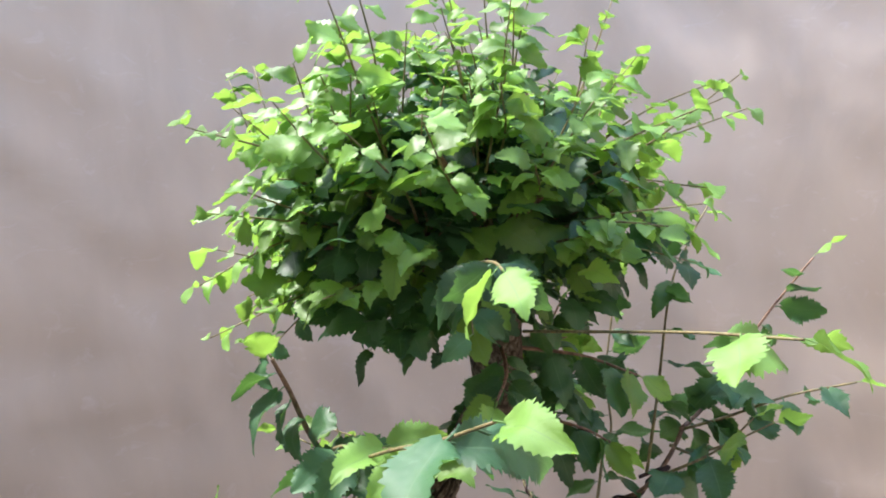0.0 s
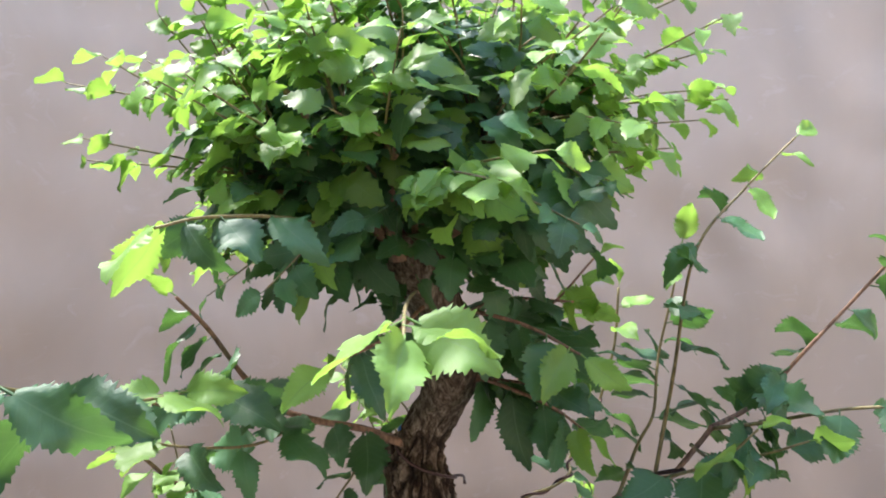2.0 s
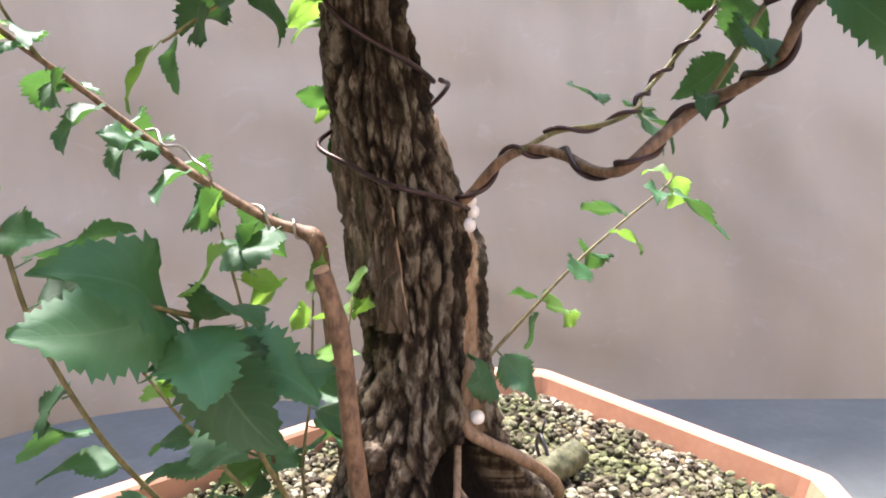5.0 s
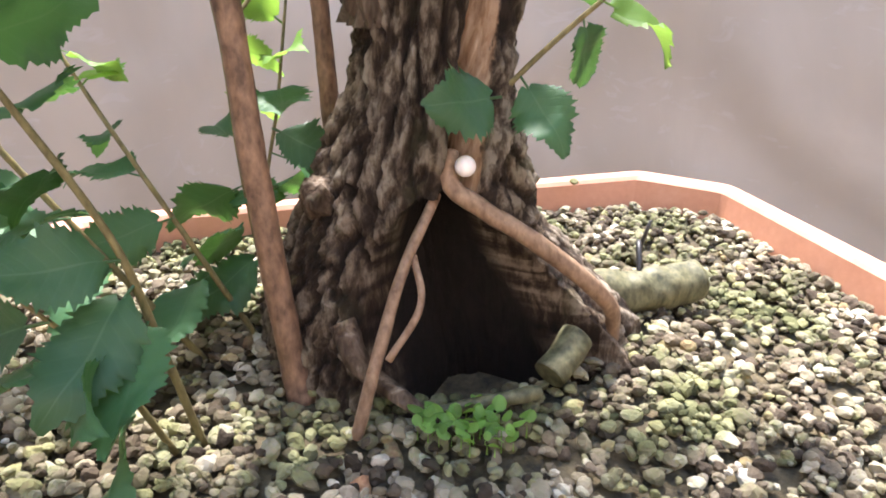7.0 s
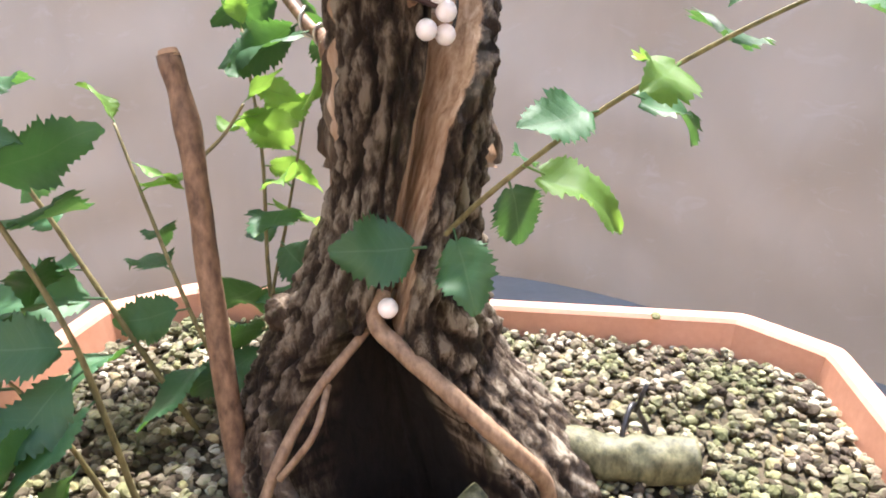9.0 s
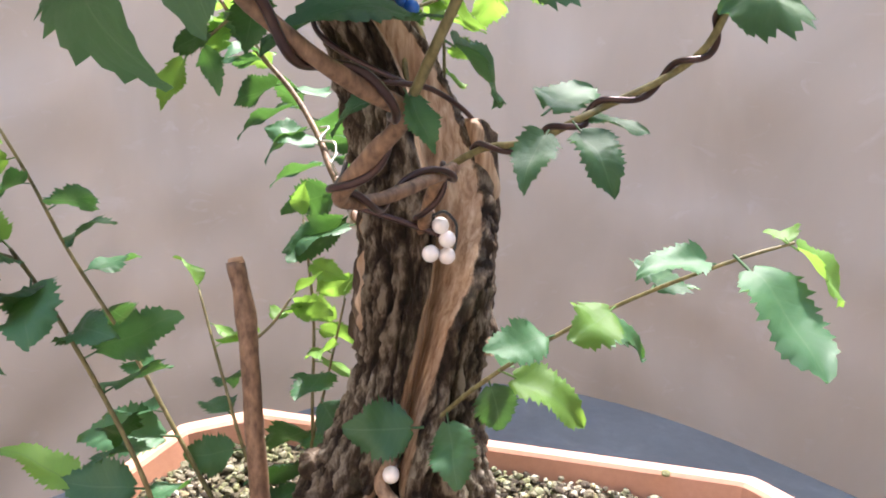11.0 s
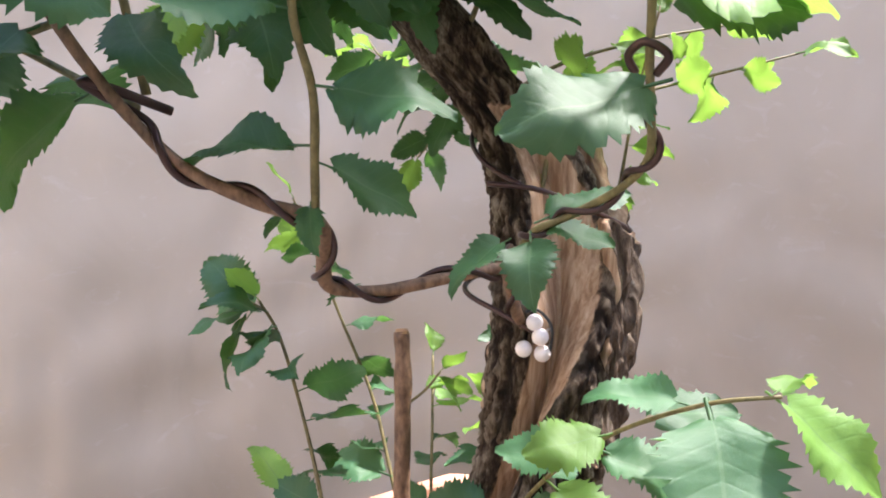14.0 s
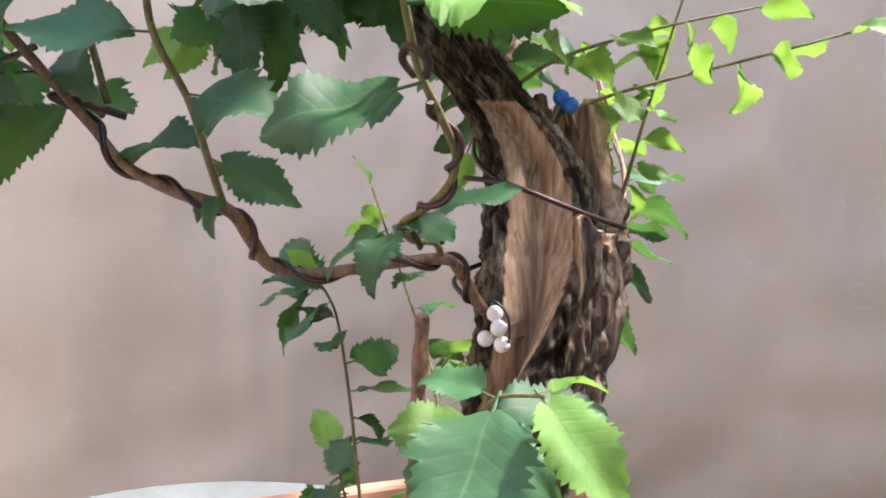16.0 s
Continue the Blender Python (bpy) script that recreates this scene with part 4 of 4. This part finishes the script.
shoot([(-0.030, -0.018, 0.240), (-0.014, -0.034, 0.244), (0.006, -0.044, 0.240), (0.022, -0.048, 0.236)], 0.0011, 0.0006, 8, 0.027, 0.022, 79, BRANCH, start=0.15, young_from=2)
shoot([(-0.030, 0.000, 0.222), (-0.010, 0.004, 0.236), (0.020, 0.004, 0.250), (0.046, 0.000, 0.262)], 0.0011, 0.0006, 9, 0.025, 0.017, 81, start=0.3, young_from=0.75)
shoot([(-0.038, -0.020, 0.250), (-0.004, -0.020, 0.262), (0.030, -0.026, 0.276), (0.060, -0.028, 0.300)], 0.0013, 0.0006, 11, 0.025, 0.016, 83, BRANCH, start=0.25, young_from=0.75)

for k, (a, b, c) in enumerate((((-0.030, -0.030, 0.262), (-0.006, -0.046, 0.262), (0.020, -0.052, 0.252)), ((-0.036, -0.036, 0.276), (-0.002, -0.030, 0.284), (0.034, -0.044, 0.280)), ((-0.030, -0.010, 0.234), (-0.004, -0.014, 0.250), (0.022, -0.010, 0.268)),
                               ((-0.044, -0.044, 0.288), (-0.020, -0.078, 0.280), (-0.006, -0.104, 0.268)), ((-0.050, -0.048, 0.292), (-0.080, -0.070, 0.282), (-0.112, -0.084, 0.276)), ((-0.028, -0.024, 0.250), (0.000, -0.062, 0.236), (0.012, -0.080, 0.224)))):
    shoot([a, b, c], 0.0013, 0.0006, 9, 0.025, 0.018, 90 + k, BRANCH, start=0.2, young_from=0.9, droop=0.3)

# fresh clusters on long shoots
shoot([(-0.172, -0.050, 0.262), (-0.190, -0.090, 0.278), (-0.208, -0.125, 0.290), (-0.222, -0.155, 0.302)], 0.0008, 0.0005, 6, 0.026, 0.022, 131, start=0.5, young_from=0.9, droop=0.3)
shoot([(-0.070, -0.075, 0.300), (-0.092, -0.120, 0.304), (-0.114, -0.170, 0.308), (-0.130, -0.208, 0.309)], 0.0008, 0.0005, 4, 0.024, 0.018, 133, start=0.75, young_from=0.3, droop=0.25)
shoot([(-0.100, -0.060, 0.330), (-0.130, -0.090, 0.336), (-0.160, -0.118, 0.338), (-0.176, -0.132, 0.336)], 0.0008, 0.0005, 7, 0.021, 0.016, 135, start=0.4, young_from=0.85, droop=0.25)

# wires round the trunk
def ring(az0, az1, z0, z1, off, swell, wire, material, label):
    pts = []
    for i in range(60):
        s = i / 59
        z = z0 + (z1 - z0) * s
        cx, cy, r = axis(z)
        r = r * 1.04 + off + swell * (0.7 * math.exp(-((s - 0.18) * 7) ** 2) + 1.2 * math.exp(-((s - 0.62) * 7) ** 2))
        a = radians(az0 + (az1 - az0) * s)
        pts.append(Vector((cx + r * math.cos(a), cy + r * math.sin(a), z)))
    bm = bmesh.new()
    tube(bm, pts, wire, 8)
    return part("wire", bm, material, trunk, label)


ring(150, 335, 0.156, 0.127, 0.0012, 0.0065, 0.00095, WIRE, "training wire anchored round the trunk")
ring(180, 330, 0.202, 0.174, 0.0008, 0.0, 0.0009, WIRE, "second turn of wire higher up")
bm = bmesh.new()
tube(bm, spline([(-0.012, 0.006, 0.1745), (-0.006, 0.022, 0.1725), (-0.010, 0.044, 0.164), (-0.022, 0.058, 0.158), (-0.036, 0.060, 0.156)], 24), 0.0009, 8)
part("wire", bm, WIRE, trunk)
shoot([(-0.035, 0.035, 0.199), (-0.024, 0.028, 0.178), (-0.012, 0.022, 0.150), (-0.003, 0.020, 0.126)], 0.0010, 0.0008, 0, 0, 0, 1, TWIG, name="splint", label="thin cane tied inside the hollow")
bm = bmesh.new()
tube(bm, spline([(-0.036, 0.037, 0.200), (-0.030, 0.034, 0.190), (-0.025, 0.030, 0.172), (-0.019, 0.026, 0.160)], 20), 0.0006, 6)
part("tie_wire", bm, BLACK, trunk)


# ---- crown ----
# fresh holds young leaves and those coloured bright as if lit
crown, fresh = Foliage(), Foliage()
rnd = random.Random(21)
C = Vector((-0.044, -0.022, 0.356))
FORK = Vector((-0.064, -0.054, 0.318))
scaffold = []
for k in range(13):
    a = k * 2.4
    d = Vector((math.cos(a), math.sin(a), 0.15 + 0.75 * rnd.random()))
    end = C + Vector((d.x * 0.085, d.y * 0.085, -0.03 + 0.075 * d.z))
    mid = FORK.lerp(end, 0.5) + Vector((rnd.uniform(-1, 1), rnd.uniform(-1, 1), rnd.uniform(-0.3, 1))) * 0.010
    low_fork = FORK + Vector((rnd.uniform(-1, 1) * 0.006, rnd.uniform(-1, 1) * 0.006, -0.012 + 0.010 * rnd.random()))
    ob, p = limb("branch", [low_fork, mid, end], rnd.uniform(0.0030, 0.0052), 0.0013, BRANCH, tree, sides=9, count=16, rough=0.2)
    scaffold += p[5:]
for k in range(230):
    d = Vector((rnd.gauss(0, 1), rnd.gauss(0, 1), rnd.gauss(0.30, 0.75))).normalized()
    if d.z < -0.5:
        d.z = -d.z
    reach = rnd.uniform(0.60, 1.0) if rnd.random() < 0.72 else rnd.uniform(1.0, 1.26)
    if d.z < 0.05:
        reach = min(reach, 1.0)
    end = C + Vector((d.x * 0.136, d.y * 0.136, d.z * 0.108)) * reach + Vector((0, 0, rnd.uniform(-0.004, 0.018)))
    end.z -= 0.030 * max(0.0, -0.59 * d.x + 0.81 * d.y) * reach
    base = min(scaffold, key=lambda q: (q - C.lerp(end, 0.35)).length)
    mid = base.lerp(end, 0.5) + Vector((rnd.uniform(-1, 1), rnd.uniform(-1, 1), rnd.uniform(-0.6, 1.4))) * 0.009
    path = spline([base, mid, end], 11)
    bm = bmesh.new()
    tube(bm, path, [0.0009 - 0.00006 * i for i in range(11)], 5)
    part("twig", bm, TWIG, tree)
    fr = frames_along(path)
    count = 10 + rnd.randrange(4)
    for j in range(count):
        s = 0.28 + 0.72 * j / (count - 1)
        i = min(10, round(s * 10))
        t = fr[i][0]
        sidew = (t.cross(Vector((0, 0, 1))).normalized() if abs(t.z) < 0.93 else Vector((math.cos(j * 2.4), math.sin(j * 2.4), 0))) * (1 if j % 2 else -1)
        way = sidew + t * rnd.uniform(0.2, 1.0) + Vector((0, 0, rnd.uniform(-0.75, 0.35)))
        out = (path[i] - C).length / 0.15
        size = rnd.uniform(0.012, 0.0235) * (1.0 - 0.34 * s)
        # outer tips take the young colour, also standing in for light on them
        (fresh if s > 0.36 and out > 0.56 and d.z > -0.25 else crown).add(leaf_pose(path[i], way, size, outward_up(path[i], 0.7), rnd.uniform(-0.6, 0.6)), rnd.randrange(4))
for k in range(760):
    d = Vector((rnd.gauss(0, 1), rnd.gauss(0, 1), rnd.gauss(-0.1, 0.7))).normalized()
    p = C + Vector((d.x * 0.125, d.y * 0.125, d.z * 0.095)) * rnd.uniform(0.25, 0.80)
    way = Vector((d.x + rnd.uniform(-0.8, 0.8), d.y + rnd.uniform(-0.8, 0.8), rnd.uniform(-0.9, 0.1)))
    # more pale leaves above, few below: lit top and shaded underside set by colour
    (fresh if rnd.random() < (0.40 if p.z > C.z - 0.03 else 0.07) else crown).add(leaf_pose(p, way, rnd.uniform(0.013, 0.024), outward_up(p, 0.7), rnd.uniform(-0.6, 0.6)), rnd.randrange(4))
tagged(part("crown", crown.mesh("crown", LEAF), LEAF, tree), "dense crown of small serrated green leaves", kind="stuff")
tagged(part("young_foliage", fresh.mesh("young_foliage", YOUNG), YOUNG, tree), "yellow-green leaves, young at the tips, coloured as lit in the upper crown", kind="stuff")


# ---- pins, staple and stray grain ----
def ball_pin(place, way, material, r, label):
    pin = tagged(new("ball_pin"), label, "pin", group="ball pins in the trunk")
    bead("head", place, r, material, pin)
    bm = bmesh.new()
    p, w = Vector(place), Vector(way).normalized()
    tube(bm, [p + w * r * 0.7, p + w * (r + 0.010)], 0.0005, 6)
    part("shaft", bm, STEEL, pin)
    return pin


IN = (-0.8, 0.4, 0.0)
for p in ((0.002, 0.019, 0.1312), (0.001, 0.0158, 0.1225), (0.0025, 0.0215, 0.1212), (0.0035, 0.0205, 0.1268)):
    ball_pin(p, IN, PEARL, 0.0027, "white round-headed pin pushed into the trunk")
ball_pin((0.0013, -0.0010, 0.0540), (-0.5, 0.8, 0), PEARL, 0.0027, "single white round-headed pin above the hollow")
ball_pin((-0.0365, 0.036, 0.2025), (-0.2, 0.2, -0.8), BLUE, 0.0030, "blue round-headed pin on the broken trunk top")
ball_pin((-0.034, 0.0395, 0.1995), (-0.4, 0.2, -0.8), BLUE, 0.0030, "blue round-headed pin on the broken trunk top")
bm = bmesh.new()
tube(bm, spline([(0.001, 0.0165, 0.1345), (0.0035, 0.0195, 0.1355), (0.0045, 0.0235, 0.131), (0.0035, 0.0240, 0.124), (0.0025, 0.0225, 0.1185)], 26), 0.0005, 6)
part("tie_wire", bm, BLACK, trunk, "black wire loop beside the pins")

staple = tagged(new("wire_staple"), "dark wire staple holding down the cut root", "staple")
bm = bmesh.new()
tube(bm, spline([(0.0490, 0.0480, -0.012), (0.0480, 0.0475, 0.006), (0.0470, 0.0560, 0.0150), (0.0480, 0.0640, 0.006), (0.0530, 0.0680, -0.008)], 30), 0.0009, 8)
part("wire", bm, BLACK, staple)
bm = bmesh.new()
tube(bm, [Vector((0.0475, 0.058, 0.012)), Vector((0.050, 0.0585, 0.022))], [0.0008, 0.0006], 8)
part("prong", bm, BLACK, staple)
bm = bmesh.new()
bmesh.ops.create_icosphere(bm, subdivisions=2, radius=0.0022)
for v in bm.verts:
    v.co *= 1 + 0.3 * noise.noise(v.co * 400)
    v.co.z *= 0.7
    v.co += Vector((0.019, 0.1475, 0.0043))
tagged(part("pebble", bm, GRAVEL), "single pale grain lying on the pot rim", "pebble")


# a tuft of tiny round-leaved weeds before the hollow
def weed_tuft():
    rnd = random.Random(77)
    vs, fs, n = [], [], 0
    for i in range(64):
        a, d = rnd.uniform(0, 2 * math.pi), 0.011 * rnd.random() ** 0.6
        base = Vector((0.010 + math.cos(a) * d * 1.3, -0.033 + math.sin(a) * d * 0.8, 0.0005))
        b, tilt, size = rnd.uniform(0, 2 * math.pi), rnd.uniform(0.25, 0.9), rnd.uniform(0.0011, 0.0022)
        out = Vector((math.cos(b) * math.cos(tilt), math.sin(b) * math.cos(tilt), math.sin(tilt)))
        side = Vector((-math.sin(b), math.cos(b), 0))
        up = out.cross(side) * -1
        foot = base + Vector((0, 0, rnd.uniform(0.0006, 0.0028)))
        vs.append(tuple(foot + out * size + up * -0.0002))
        for k in range(9):
            q = 2 * math.pi * k / 9
            vs.append(tuple(foot + out * size * (1 + math.cos(q)) + side * size * 0.85 * math.sin(q) + up * size * 0.25 * abs(math.sin(q))))
        fs += [(n, n + 1 + k, n + 1 + (k + 1) % 9) for k in range(9)]
        n += 10
        vs += [tuple(base - side * 0.0002 - Vector((0, 0, 0.002))), tuple(base + side * 0.0002 - Vector((0, 0, 0.002))), tuple(foot)]
        fs.append((n, n + 1, n + 2))
        n += 3
    me = bpy.data.meshes.new("weed_tuft")
    me.from_pydata(vs, [], fs)
    me.uv_layers.new(name="leaf")
    return smooth(me)


tagged(part("weed_tuft", weed_tuft(), YOUNG), "low tuft of tiny bright green weeds in the gravel", "weed", kind="stuff")
